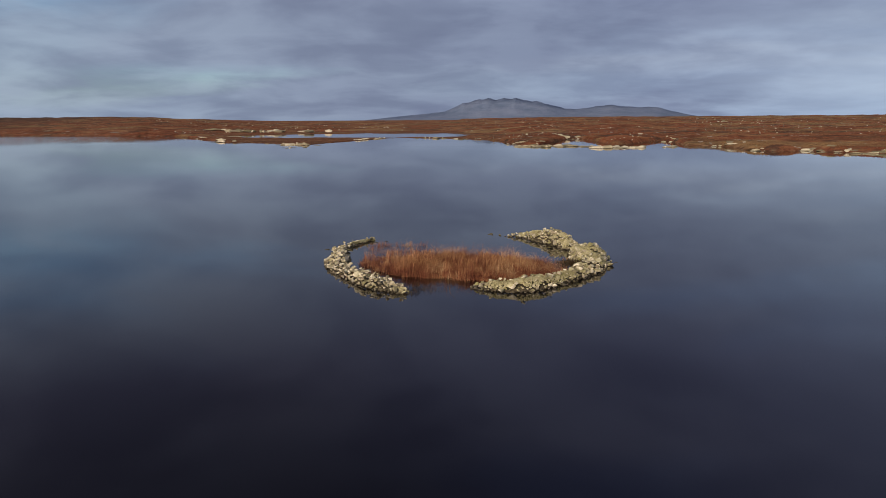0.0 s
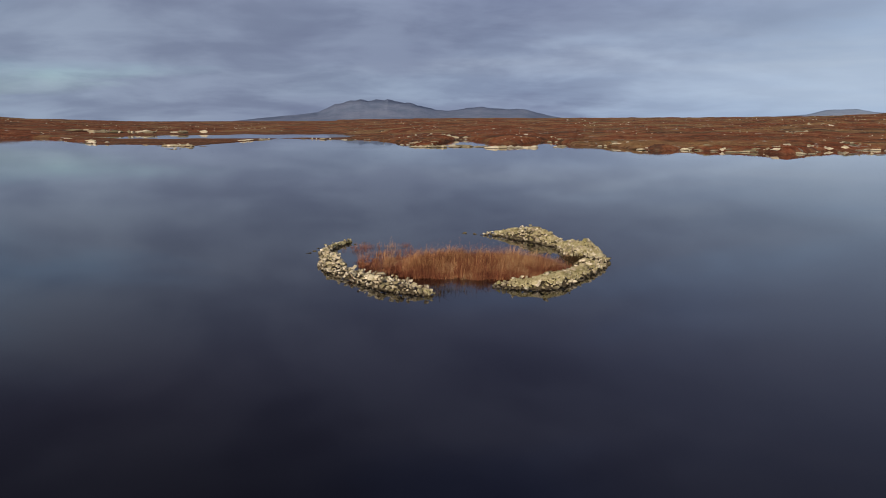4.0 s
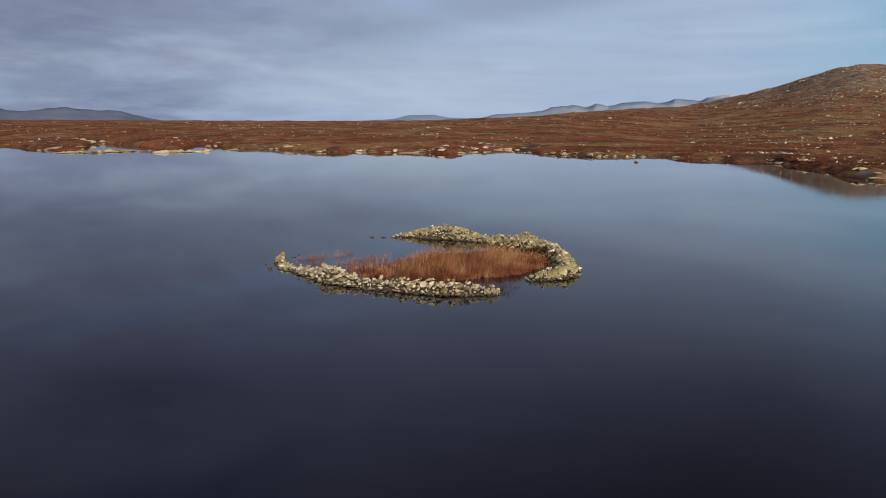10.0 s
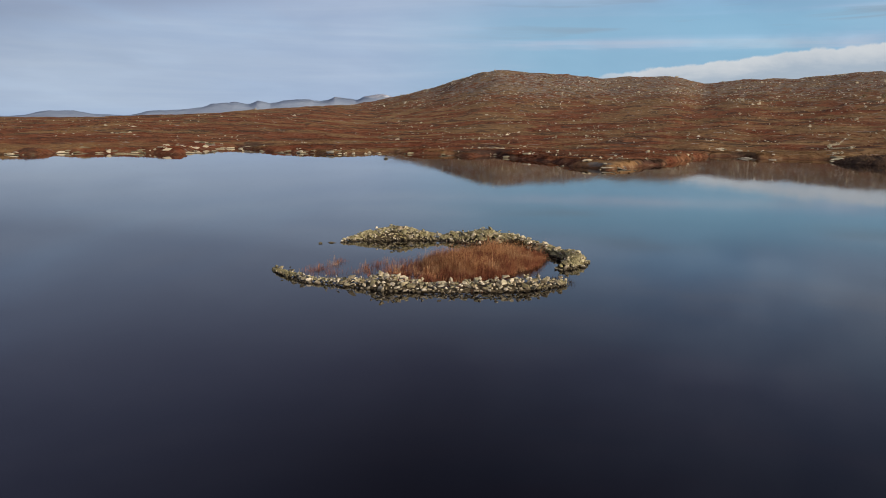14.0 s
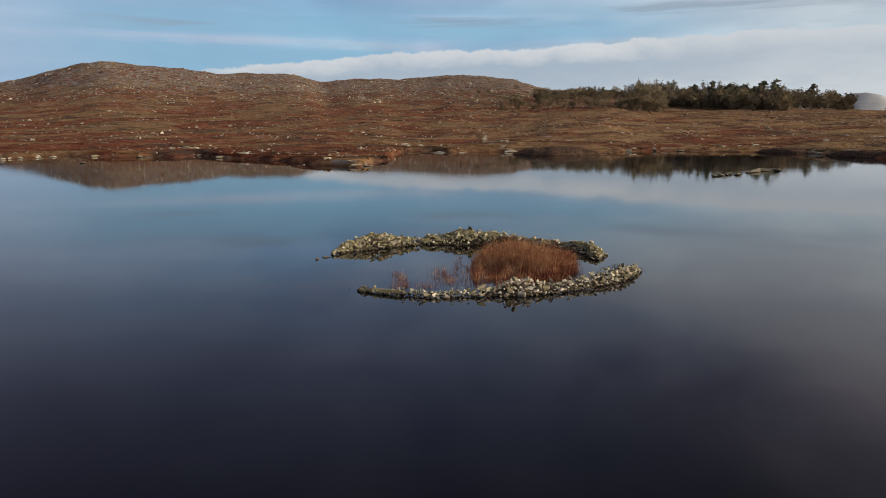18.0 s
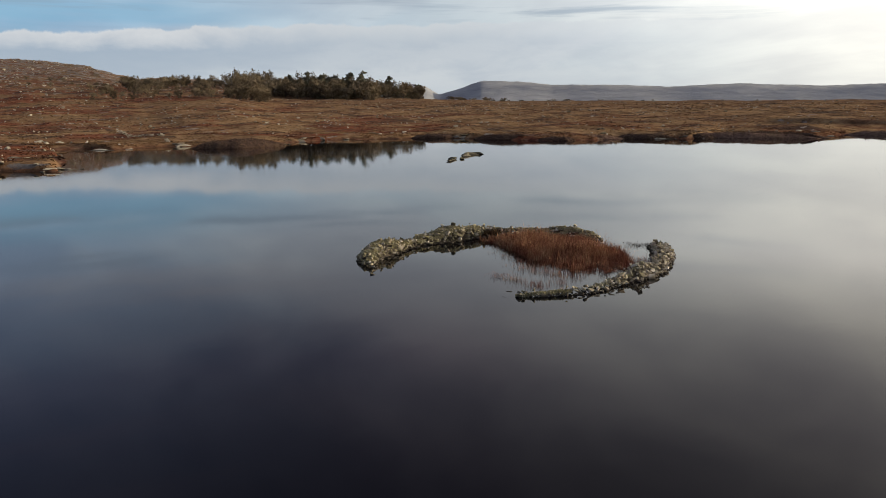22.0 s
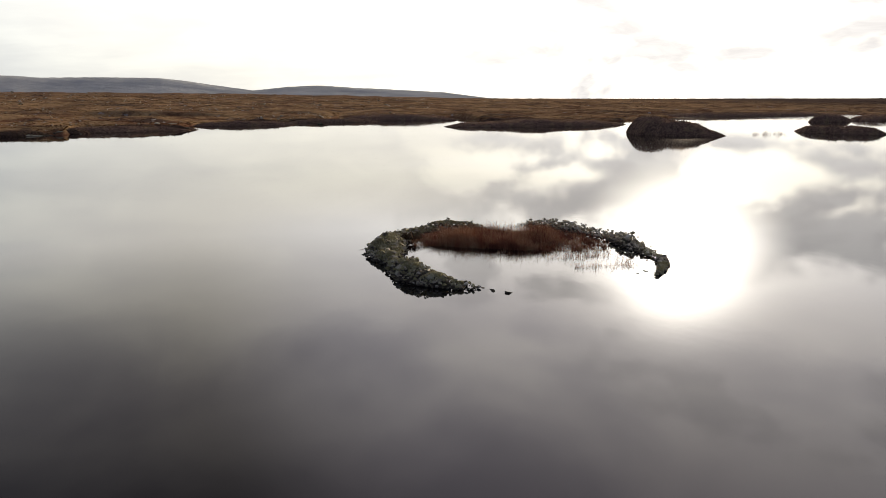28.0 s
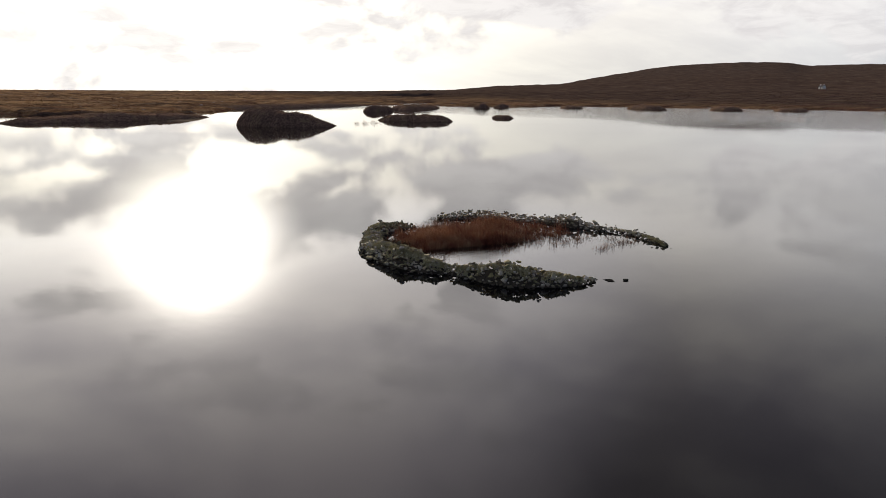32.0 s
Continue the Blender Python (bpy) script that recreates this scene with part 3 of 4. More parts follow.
def ground_z(x, y):
    r, az = math.hypot(x, y), math.degrees(math.atan2(x, y)) % 360
    d = r - shore(az) + 5.0 * fbm(x, y, 0.045, 4, 3.1) + 2.5 * fbm(x, y, 0.2, 3, 1.1)
    if d < 0:
        bed = max(-1.8, d * 0.12 - 0.10)
        if r < 30:
            bed = max(bed, -1.8 + 1.45 * smooth((16 - r) / 7))
        return bed
    low = smooth((az - 336) / 4) * smooth((363 - az) / 3) * smooth((440 - r) / 60)
    rr, top, late = lerp_table(RIDGE_EAST if az < 181 else RIDGE_WEST, az)
    k = min(d / max(rr - shore(az), 1), 1.0)
    bank = (0.9 - 0.5 * smooth((az - 333) / 4) - 0.5 * smooth((6 - az) / 4) + 0.35 * smooth((az - 120) / 12) * smooth((200 - az) / 10)) * smooth(d / 4) * (0.75 + 0.5 * fbm(x, y, 0.06, 3, 9.0)) + 0.05
    z = bank + (top - 1.0) * k ** late
    if r > rr:
        z = min(z, 7.0) + (z - min(z, 7.0)) * (0.35 + 0.65 * smooth(1 - (r - rr) / 500))
    rough_amp = 0.42 + 0.045 * min(z, 34) if r < 1500 else 1.0
    z += smooth(d / 12) * rough_amp * (0.9 * fbm(x, y, 0.035, 5, 1.3) + 0.35 * fbm(x, y, 0.16, 4, 5.0))
    z = max(z * (1 - 0.72 * low) + 0.1 * low, 0.06)
    for px, py, a, b, turn in PONDS:
        u = (x - px) * math.cos(turn) + (y - py) * math.sin(turn)
        v = (y - py) * math.cos(turn) - (x - px) * math.sin(turn)
        q = math.hypot(u / a, v / b) + 0.35 * fbm(x, y, 0.05, 3, 6.0)
        if q < 1.5:
            z = -0.3 + (z + 0.3) * smooth((q - 0.75) / 0.7)
    return z


def build_ground():
    rings = [0, 3, 6, 9, 12, 15, 19, 25, 35, 50, 64]
    r = 70.0
    while r < 230:
        rings.append(r)
        r += 1.6
    while r < 1000:
        rings.append(r)
        r *= 1.0125
    while r < 4850:
        rings.append(r)
        r *= 1.045
    steps = 900
    verts, faces = [], []
    for i, r in enumerate(rings):
        for s in range(steps):
            a = 2 * math.pi * s / steps
            x, y = r * math.sin(a), r * math.cos(a)
            verts.append((x, y, ground_z(x, y)))
    for i in range(len(rings) - 1):
        for s in range(steps):
            a, b = i * steps + s, i * steps + (s + 1) % steps
            faces.append((a, a + steps, b + steps, b) if i else (a, a + steps, b + steps))
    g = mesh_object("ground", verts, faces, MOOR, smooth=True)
    tagged(g, "rust-brown winter moorland with ochre grass and bare rock round a lake", "moorland", kind="structure")


build_ground()


def build_water():
    verts = [(0, 0, 0)] + [(900 * math.sin(i * math.pi / 48), 900 * math.cos(i * math.pi / 48), 0) for i in range(96)]
    faces = [(0, 1 + (i + 1) % 96, 1 + i) for i in range(96)]
    w = mesh_object("water", verts, faces, WATER)
    tagged(w, "calm dark peaty lake water mirroring the sky", "lake", kind="structure")


build_water()


HUMPS = []


def islet(cx, cy, length, width, turn, height, label, seed, skew=0.0, name="islet", mat=None):
    """A low heathery island with a rounded, lumpy back; skew makes one end steep and the other taper."""
    verts, faces, ns, nr = [], [], 120, 26
    ca, sa = math.cos(radians(turn)), math.sin(radians(turn))
    for j in range(nr + 1):
        k = j / nr
        for s in range(ns):
            a = 2 * math.pi * s / ns
            wob = 1 + 0.22 * noise.fractal(Vector((math.cos(a) * 1.4 + seed, math.sin(a) * 1.4, seed)), 0.8, 2, 4)
            u, v = math.cos(a) * k * length / 2 * wob, math.sin(a) * k * width / 2 * wob
            x, y = cx + u * ca - v * sa, cy + u * sa + v * ca
            hump = 0.88 + 0.25 * fbm(x, y, 1.6 / width, 3, seed)
            fall = 4.0 - 1.3 * math.cos(a) * min(1, skew * 2)
            z = height * (1 - skew * math.cos(a) * k) * (1 - k ** fall) * max(hump, 0.3)
            z += (1 - k ** 6) * (0.22 * fbm(x, y, 0.45, 4, seed + 3) + 0.08 * fbm(x, y, 1.7, 2, seed)) - 0.2 * k ** 6
            verts.append((x, y, z if j < nr else -1.2))
    HUMPS.append((cx, cy, length, width, turn))
    for j in range(nr):
        for s in range(ns):
            a, b = j * ns + s, j * ns + (s + 1) % ns
            faces.append((a, a + ns, b + ns, b))
    ob = mesh_object(name, verts, faces, mat or DARK_HEATH, smooth=True)
    return tagged(ob, label, "islet", kind="structure")


islet(-59.2, -113.5, 22, 13, 134, 3.6, "humped heather-covered island with a steep end", 2.3, 0.45)
islet(-98.5, -115, 22, 9, 117, 1.7, "low grassy island with a rocky rim", 4.1)
islet(-130.2, -114.5, 7, 5, 100, 0.9, "small rounded rock islet", 4.9)
islet(-144.9, -189, 16, 9, 10, 2.4, "small dark heathery island", 5.7)
islet(-176.4, -203.7, 46, 14, 25, 2.2, "small dark heathery island", 6.2)
islet(-205.8, -194.2, 9, 7, 40, 2.3, "small rounded rock islet", 7.7)
islet(-227.9, -201.6, 10, 7, 40, 1.9, "small rounded rock islet", 8.2)
islet(-157.5, -267.8, 110, 18, 15, 1.6, "low peaty island in the far part of the lake", 9.4)
for dx, dy, lng, hh in ((-255.6, -143, 24, 2.2), (-268.9, -114.4, 16, 1.8), (-278.4, -91.5, 18, 1.6), (-246, -175.5, 14, 1.4)):
    islet(dx, dy, lng, 8, 70, hh, "low dark rocky hummock near the shore", dx * 0.1)


islet(-5, -228, 44, 20, -3, 2.2, "dark heathery hummock on the south shore", 3.3)
islet(-44, -168, 54, 18, 12, 1.8, "long dark heathery hummock on the south shore", 1.9)
islet(93, -106.5, 34, 9, 45, 1.3, "dark peat bank on the shore", 6.9)
islet(64, -142, 40, 9, 28, 1.3, "dark peat bank on the shore", 7.3)
islet(42, -180, 30, 8, 20, 1.3, "dark peat bank on the shore", 8.8)
islet(115, -35.5, 19, 10, 80, 1.7, "dark heathery knoll at the lake's edge", 5.2, mat=KNOLL)
for az, along, wide, tall in ((127, 12, 5, 1.2), (134, 16, 6, 1.4), (139, 9, 5, 1.0), (147, 14, 6, 1.3), (151.5, 11, 5, 1.1), (158, 20, 6, 1.5), (168, 18, 6, 1.4), (173, 12, 5, 1.2), (183, 16, 6, 1.5), (192, 22, 7, 1.6)):
    at = shore(az) + 1.0
    islet(at * math.sin(radians(az)), at * math.cos(radians(az)), along, wide, -az, tall, "dark peat bank on the shore", az * 0.31, mat=KNOLL)
islet(18, -205, 30, 8, 15, 1.3, "dark peat bank on the shore", 9.1)


def hills(name, rows, dist, mat, label, seed, ruggedness):
    """A distant range: a ridge that rises and falls along the horizon."""
    verts, faces = [], []
    a0, a1 = rows[0][0], rows[-1][0]
    n = 220
    for i in range(n + 1):
        az = a0 + (a1 - a0) * i / n
        top = lerp_table(rows, az)[0]
        a = radians(az)
        for j, (dr, k) in enumerate(((-500, 0), (-330, 0.25), (-200, 0.52), (-90, 0.8), (0, 1.0), (120, 0.6))):
            r = dist + dr
            z = -5 + (top + 5) * k
            z += ruggedness * top * noise.fractal(Vector((az * 1.5 + seed, j * 0.9, seed)), 0.8, 2.1, 6) * (0.4 + 0.6 * k) if top > 1 else 0
            verts.append((r * math.sin(a), r * math.cos(a), z))
    for i in range(n):
        for j in range(5):
            a = i * 6 + j
            faces.append((a, a + 6, a + 7, a + 1))
    return tagged(mesh_object(name, verts, faces, mat, smooth=True), label, "mountain", kind="structure")


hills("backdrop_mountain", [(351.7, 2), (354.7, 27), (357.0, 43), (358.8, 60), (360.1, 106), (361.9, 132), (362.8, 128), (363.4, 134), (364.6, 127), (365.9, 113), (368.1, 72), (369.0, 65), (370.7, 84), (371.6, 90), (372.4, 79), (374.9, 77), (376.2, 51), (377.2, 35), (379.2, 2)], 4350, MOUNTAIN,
      "mountain on the horizon, coloured blue-grey with distance haze", 1.2, 0.055)
hills("backdrop_snow", [(30.5, 2), (33.5, 29), (35.4, 37), (36.7, 63), (38.5, 64), (39.7, 46), (42.1, 41), (43.3, 64), (46.3, 79), (48.0, 110), (49.4, 121), (50.7, 112), (51.2, 133), (52.2, 117), (53.5, 141), (54.7, 141), (56.0, 129), (57.1, 156), (58.7, 143), (59.6, 164), (60.9, 178), (62.7, 138), (64.0, 91), (67.0, 20)], 4400, SNOWY, "snow-dusted mountains far away, their colour paled with haze", 3.4, 0.05)
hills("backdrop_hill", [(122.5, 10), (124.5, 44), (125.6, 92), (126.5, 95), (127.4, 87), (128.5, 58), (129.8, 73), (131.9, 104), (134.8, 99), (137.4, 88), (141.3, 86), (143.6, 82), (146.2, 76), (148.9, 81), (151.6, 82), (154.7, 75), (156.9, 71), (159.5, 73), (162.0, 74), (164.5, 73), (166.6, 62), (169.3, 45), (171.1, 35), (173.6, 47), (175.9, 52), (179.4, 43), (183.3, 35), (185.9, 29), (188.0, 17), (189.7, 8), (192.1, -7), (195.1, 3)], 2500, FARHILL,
      "grey-brown hills beyond the moor, haze put into their colour", 6.6, 0.02)

# ------------------------------------------------------------------ stones


def hull_stone(seed, flat=0.7, points=12):
    rng = random.Random(seed)
    bm = bmesh.new()
    for _ in range(points):
        v = Vector((rng.gauss(0, 1), rng.gauss(0, 1), rng.gauss(0, 1))).normalized()
        bm.verts.new((v.x * rng.uniform(0.8, 1.2), v.y * rng.uniform(0.6, 0.95), v.z * flat * rng.uniform(0.8, 1.1)))
    bmesh.ops.convex_hull(bm, input=bm.verts)
    for v in [v for v in bm.verts if not v.link_faces]:
        bm.verts.remove(v)
    return bm


def stone_mesh(seed, mat, flat=0.7, points=10):
    me = bpy.data.meshes.new("stone")
    bm = hull_stone(seed, flat, points)
    bm.to_mesh(me)
    bm.free()
    me.materials.append(mat)
    return me


STONES = [stone_mesh(100 + i, STONE) for i in range(14)]
PALE_STONES = [stone_mesh(100 + i, PALE_STONE) for i in range(14)]
ROCKS = [stone_mesh(300 + i, BOULDER, 0.62, 18) for i in range(10)]
REEFS = [stone_mesh(500 + i, REEF, 0.7, 16) for i in range(6)]
RAW = []
for me_ in STONES:
    RAW.append((np.array([v.co for v in me_.vertices]), [tuple(p.vertices) for p in me_.polygons]))


def joined_stones(name, places, mat, parent=None):
    """Many stones in one mesh, each from one of the raw shapes: (x, y, z, size, seed)."""
    verts, faces = [], []
    for x, y, z, size, seed in places:
        rng = random.Random(seed)
        co, fs = RAW[rng.randrange(len(RAW))]
        m = np.array(Euler((rng.uniform(-.5, .5), rng.uniform(-.5, .5), rng.uniform(0, 6.28))).to_matrix())
        s = np.array((rng.uniform(0.8, 1.2), rng.uniform(0.8, 1.2), rng.uniform(0.75, 1.1))) * size
        at = len(verts)
        verts.extend(map(tuple, (co * s) @ m.T + np.array((x, y, z))))
        faces.extend(tuple(i + at for i in f) for f in fs)
    return mesh_object(name, verts, faces, mat, parent)


def spline(rows, k):
    """Point of a row list at k 0..1, with rounded corners."""
    x = k * (len(rows) - 1)
    i = min(int(x), len(rows) - 2)
    f = x - i
    p0, p1, p2, p3 = (rows[min(max(j, 0), len(rows) - 1)] for j in (i - 1, i, i + 1, i + 2))
    return tuple(0.5 * (2 * b + (c - a) * f + (2 * a - 5 * b + 4 * c - d) * f * f + (3 * b - a - 3 * c + d) * f ** 3) for a, b, c, d in zip(p0, p1, p2, p3))


# x, y, half width, height of the ruined ring wall
WALL_WEST = [(-7.0, 5.8, .10, .07), (-7.45, 5.1, .22, .14), (-7.95, 4.1, .28, .18), (-8.3, 3.0, .34, .20), (-8.3, 1.8, .40, .24), (-8.15, .6, .48, .32), (-8.0, -.6, .60, .50), (-7.85, -1.8, .60, .42),
             (-7.5, -3.0, .55, .34), (-6.75, -4.3, .55, .34), (-6.0, -5.5, .58, .37), (-5.15, -6.45, .55, .34), (-4.4, -7.1, .42, .25), (-4.05, -7.4, .2, .12)]
WALL_EAST = [(-1.3, -6.3, 0.22, 0.14), (-0.6, -6.55, 0.45, 0.30), (0.2, -6.7, 0.58, 0.37), (1, -6.55, 0.65, 0.40), (1.9, -5.85, 0.65, 0.40), (2.8, -4.9, 0.55, 0.32), (3.55, -4, 0.65, 0.39), (4.25, -2.7, 0.85, 0.53), (4.6, -1.2, 1, 0.65),
             (4.75, 0.2, 1.05, 0.65), (4.75, 1.4, 0.85, 0.53), (4.5, 2.3, 0.45, 0.30), (4.25, 3.2, 0.55, 0.44), (4, 4.3, 0.8, 0.58), (3.55, 5.4, 0.86, 0.67), (2.85, 6.35, 0.72, 0.51), (1.9, 7, 0.38, 0.25), (1.15, 7.15, 0.16, 0.11)]


def wall_point(rows, k, u):
    """A place on the heap of the wall: k along, u across -1..1."""
    x, y, w, h = spline(rows, k)
    x2, y2, _, _ = spline(rows, min(k + 0.01, 1.0))
    x1, y1, _, _ = spline(rows, max(k - 0.01, 0.0))
    t = Vector((x2 - x1, y2 - y1)).normalized()
    h *= 1 + 0.25 * fbm(x, y, 0.8, 3, 2.0)
    return x - t.y * u * w, y + t.x * u * w, h * max(1 - abs(u) ** 2.2, 0.0) - 0.06


def ring_wall(rows, label, seed, moss_at, mat, shapes):
    rng = random.Random(seed)
    top = empty("ring_wall", rows[0][0], rows[0][1], 0)
    tagged(top, label, "stone wall")
    inv = Matrix.Translation(top.location).inverted()
    length = sum(math.dist(a[:2], b[:2]) for a, b in zip(rows, rows[1:]))
    # the fill under the stones
    n, m = int(length * 5), 9
    verts, faces = [], []
    for i in range(n + 1):
        for j in range(m):
            x, y, z = wall_point(rows, i / n, -0.95 + 1.9 * j / (m - 1))
            verts.append((x, y, z - 0.14 if 0 < j < m - 1 else -0.5))
    for i in range(n):
        for j in range(m - 1):
            a = i * m + j
            faces.append((a, a + m, a + m + 1, a + 1))
    core = mesh_object("wall_core", verts, faces, CORE, top, True)
    core.matrix_parent_inverse = inv
    places = []
    tries = int(length * 760)
    cells = {}
    for _ in range(tries):
        k, u = rng.random(), rng.uniform(-1.0, 1.0)
        x, y, z = wall_point(rows, k, u)
        w, h = spline(rows, k)[2:]
        size = min(rng.choice((0.07, 0.085, 0.10, 0.11, 0.13, 0.15, 0.18, 0.24)), 0.08 + 0.24 * w)
        ok = True
        cx, cy = int(x // 0.5), int(y // 0.5)
        for ox in (-1, 0, 1):
            for oy in (-1, 0, 1):
                for q in cells.get((cx + ox, cy + oy), ()):
                    if (q[0] - x) ** 2 + (q[1] - y) ** 2 + (q[2] - z) ** 2 < (0.69 * (q[3] + size)) ** 2:
                        ok = False
        if ok:
            p = (x, y, z + rng.uniform(-0.06, 0.08) + (0.13 if abs(u) < 0.6 and rng.random() < 0.2 else 0), size, rng.random())
            cells.setdefault((cx, cy), []).append(p)
            places.append(p)
    rng.shuffle(places)
    for x, y, z, size, sd in places[:300]:
        r2 = random.Random(sd)
        s = new("stone", r2.choice(shapes))
        s.matrix_world = Matrix.LocRotScale((x, y, z), Euler((r2.uniform(-.5, .5), r2.uniform(-.5, .5), r2.uniform(0, 6.3))), (size * r2.uniform(.85, 1.25), size * r2.uniform(.85, 1.2), size * r2.uniform(.8, 1.15)))
        s.parent = top
        s.matrix_parent_inverse = inv
    if len(places) > 300:
        rest = joined_stones("stone_rubble", places[300:], mat, top)
        rest.matrix_parent_inverse = inv
        tagged(rest, kind="stuff")
    # dry moss and grass growing over the tops
    tv, tf = [], []
    for k0, k1, amount in moss_at:
        for _ in range(amount):
            k, u = rng.uniform(k0, k1), max(-0.7, min(0.7, rng.gauss(0, 0.33)))
            x, y, z = wall_point(rows, k, u)
            if fbm(x, y, 1.3, 3, 8.0) < -0.12:
                continue
            for _ in range(7):
                a, l, lean = rng.uniform(0, 6.28), rng.uniform(0.015, 0.05), rng.uniform(0.4, 1.6)
                bx, by = x + rng.gauss(0, .04), y + rng.gauss(0, .04)
                wx, wy = 0.022 * math.cos(a + 1.57), 0.022 * math.sin(a + 1.57)
                at = len(tv)
                tv += [(bx - wx, by - wy, z + .01), (bx + wx, by + wy, z + .01), (bx + l * lean * math.cos(a), by + l * lean * math.sin(a), z + 0.07 + l)]
                tf.append((at, at + 1, at + 2))
    moss = mesh_object("moss", tv, tf, MOSS, top)
    moss.matrix_parent_inverse = inv
    tagged(moss, "dry yellow-green moss and grass", kind="stuff")


ring_wall(WALL_WEST, "collapsed curving drystone wall of pale lichened stones in shallow water", 11, [(0.0, 0.2, 260), (0.2, 0.6, 90), (0.75, 1.0, 50)], PALE_STONE, PALE_STONES)
ring_wall(WALL_EAST, "ruined curving drystone wall with mossy tops in shallow water", 12, [(0.06, 0.32, 1500), (0.34, 0.66, 2400), (0.68, 0.95, 1600)], STONE, STONES)


def single_rock(x, y, z, size, turn, mesh, label, stretch=1.0, group=""):
    s = new("rock", mesh)
    s.matrix_world = Matrix.LocRotScale((x, y, z), Euler((0, 0, turn)), (size * stretch, size, size * 0.8))
    return tagged(s, label, "rock", group)


single_rock(0.0, 8.0, 0.02, 0.19, 0.4, STONES[2], "dark wet stone standing alone in the lake", 1.1, "outlying stones")
single_rock(0.62, 7.65, -0.03, 0.17, 1.9, STONES[5], "flat wet stone just above the lake", 1.9, "outlying stones")
single_rock(0.9, 7.15, -0.02, 0.12, 0.2, STONES[7], "small wet stone beside the ruined wall", 1.2, "outlying stones")
single_rock(-6.7, 6.25, -0.03, 0.10, 0.2, STONES[8], "small wet stone beside the ruined wall", 1.6, "outlying stones")
single_rock(-9.2, 2.7, -0.02, 0.13, 0.5, STONES[3], "small wet stone beside the ruined wall", 1.5, "outlying stones")
single_rock(-8.95, 3.3, -0.02, 0.15, 2.5, STONES[4], "dark wet stone beside the ruined wall", 1.2, "outlying stones")
single_rock(-8.75, 4.1, -0.03, 0.12, 1.1, STONES[10], "small wet stone beside the ruined wall", 1.3, "outlying stones")
single_rock(-6.2, 5.5, -0.03, 0.12, 0.9, STONES[11], "small wet stone beside the ruined wall", 1.4, "outlying stones")
single_rock(-6.75, 5.0, -0.02, 0.14, 2.0, STONES[6], "dark wet stone beside the ruined wall", 1.3, "outlying stones")
single_rock(1.55, 6.1, -0.02, 0.15, 0.3, STONES[1], "dark wet stone inside the ruined wall", 1.2, "outlying stones")
single_rock(2.1, 5.2, -0.02, 0.13, 1.3, STONES[12], "dark wet stone inside the ruined wall", 1.3, "outlying stones")
single_rock(5.95, -1.0, -0.02, 0.16, 0.8, STONES[9], "small wet stone beside the ruined wall", 1.5, "outlying stones")

# ------------------------------------------------------------------ reeds inside the ring


def inside(poly, x, y):
    hit = False
    for (x1, y1), (x2, y2) in zip(poly, poly[1:] + poly[:1]):
        if (y1 > y) != (y2 > y) and x < (x2 - x1) * (y - y1) / (y2 - y1) + x1:
            hit = not hit
    return hit


REED_BED = [(1.8, -1.3), (3.3, -1.3), (3.2, -3.0), (2.2, -4.4), (.6, -5.2), (-1.5, -5.1), (-4.0, -4.4), (-5.7, -3.6), (-6.6, -2.0), (-6.8, -.4), (-6.2, .7), (-4.2, .8), (-2.2, .3), (0, -.6)]


def reed_blades(name, clumps, seed, label, mat, height, thick=1.0, lean0=0.30, foot=-0.1):
    """Stems that fan out of tussocks: (x, y, radius, stems, height factor)."""
    rng = random.Random(seed)
    verts, faces = [], []
    for cx, cy, rad, stems, k in clumps:
        k *= rng.uniform(0.55, 1.25)
        for _ in range(stems):
            wind, bow = rng.gauss(-1.0, 0.9), abs(rng.gauss(0.30, 0.40))
            ox, oy = rng.gauss(0, rad), rng.gauss(0, rad)
            x, y = cx + ox, cy + oy
            h = height * k * rng.choice((rng.uniform(0.25, 0.7), rng.uniform(0.5, 1.0), rng.uniform(0.7, 1.35)))
            out, lean = math.atan2(oy, ox), abs(rng.gauss(0, lean0))
            dx = (math.cos(out) * lean + math.cos(wind) * bow) * h
            dy = (math.sin(out) * lean + math.sin(wind) * bow) * h
            w, face = thick * rng.uniform(0.0022, 0.0055), rng.uniform(0, 6.28)
            wx, wy = w * math.cos(face), w * math.sin(face)
            at = len(verts)
            z0 = max(foot, 0.0)
            top = z0 + h * max(1 - 0.35 * (lean + bow), 0.35)
            verts += [(x - wx, y - wy, foot), (x + wx, y + wy, foot), (x - wx * .8 + dx * .28, y - wy * .8 + dy * .28, z0 + (top - z0) * .68), (x + wx * .8 + dx * .28, y + wy * .8 + dy * .28, z0 + (top - z0) * .68), (x + dx * 1.25, y + dy * 1.25, top)]
            faces += [(at, at + 1, at + 3, at + 2), (at + 2, at + 3, at + 4)]
    ob = mesh_object(name, verts, faces, mat)
    return tagged(ob, label, "reeds", kind="stuff")


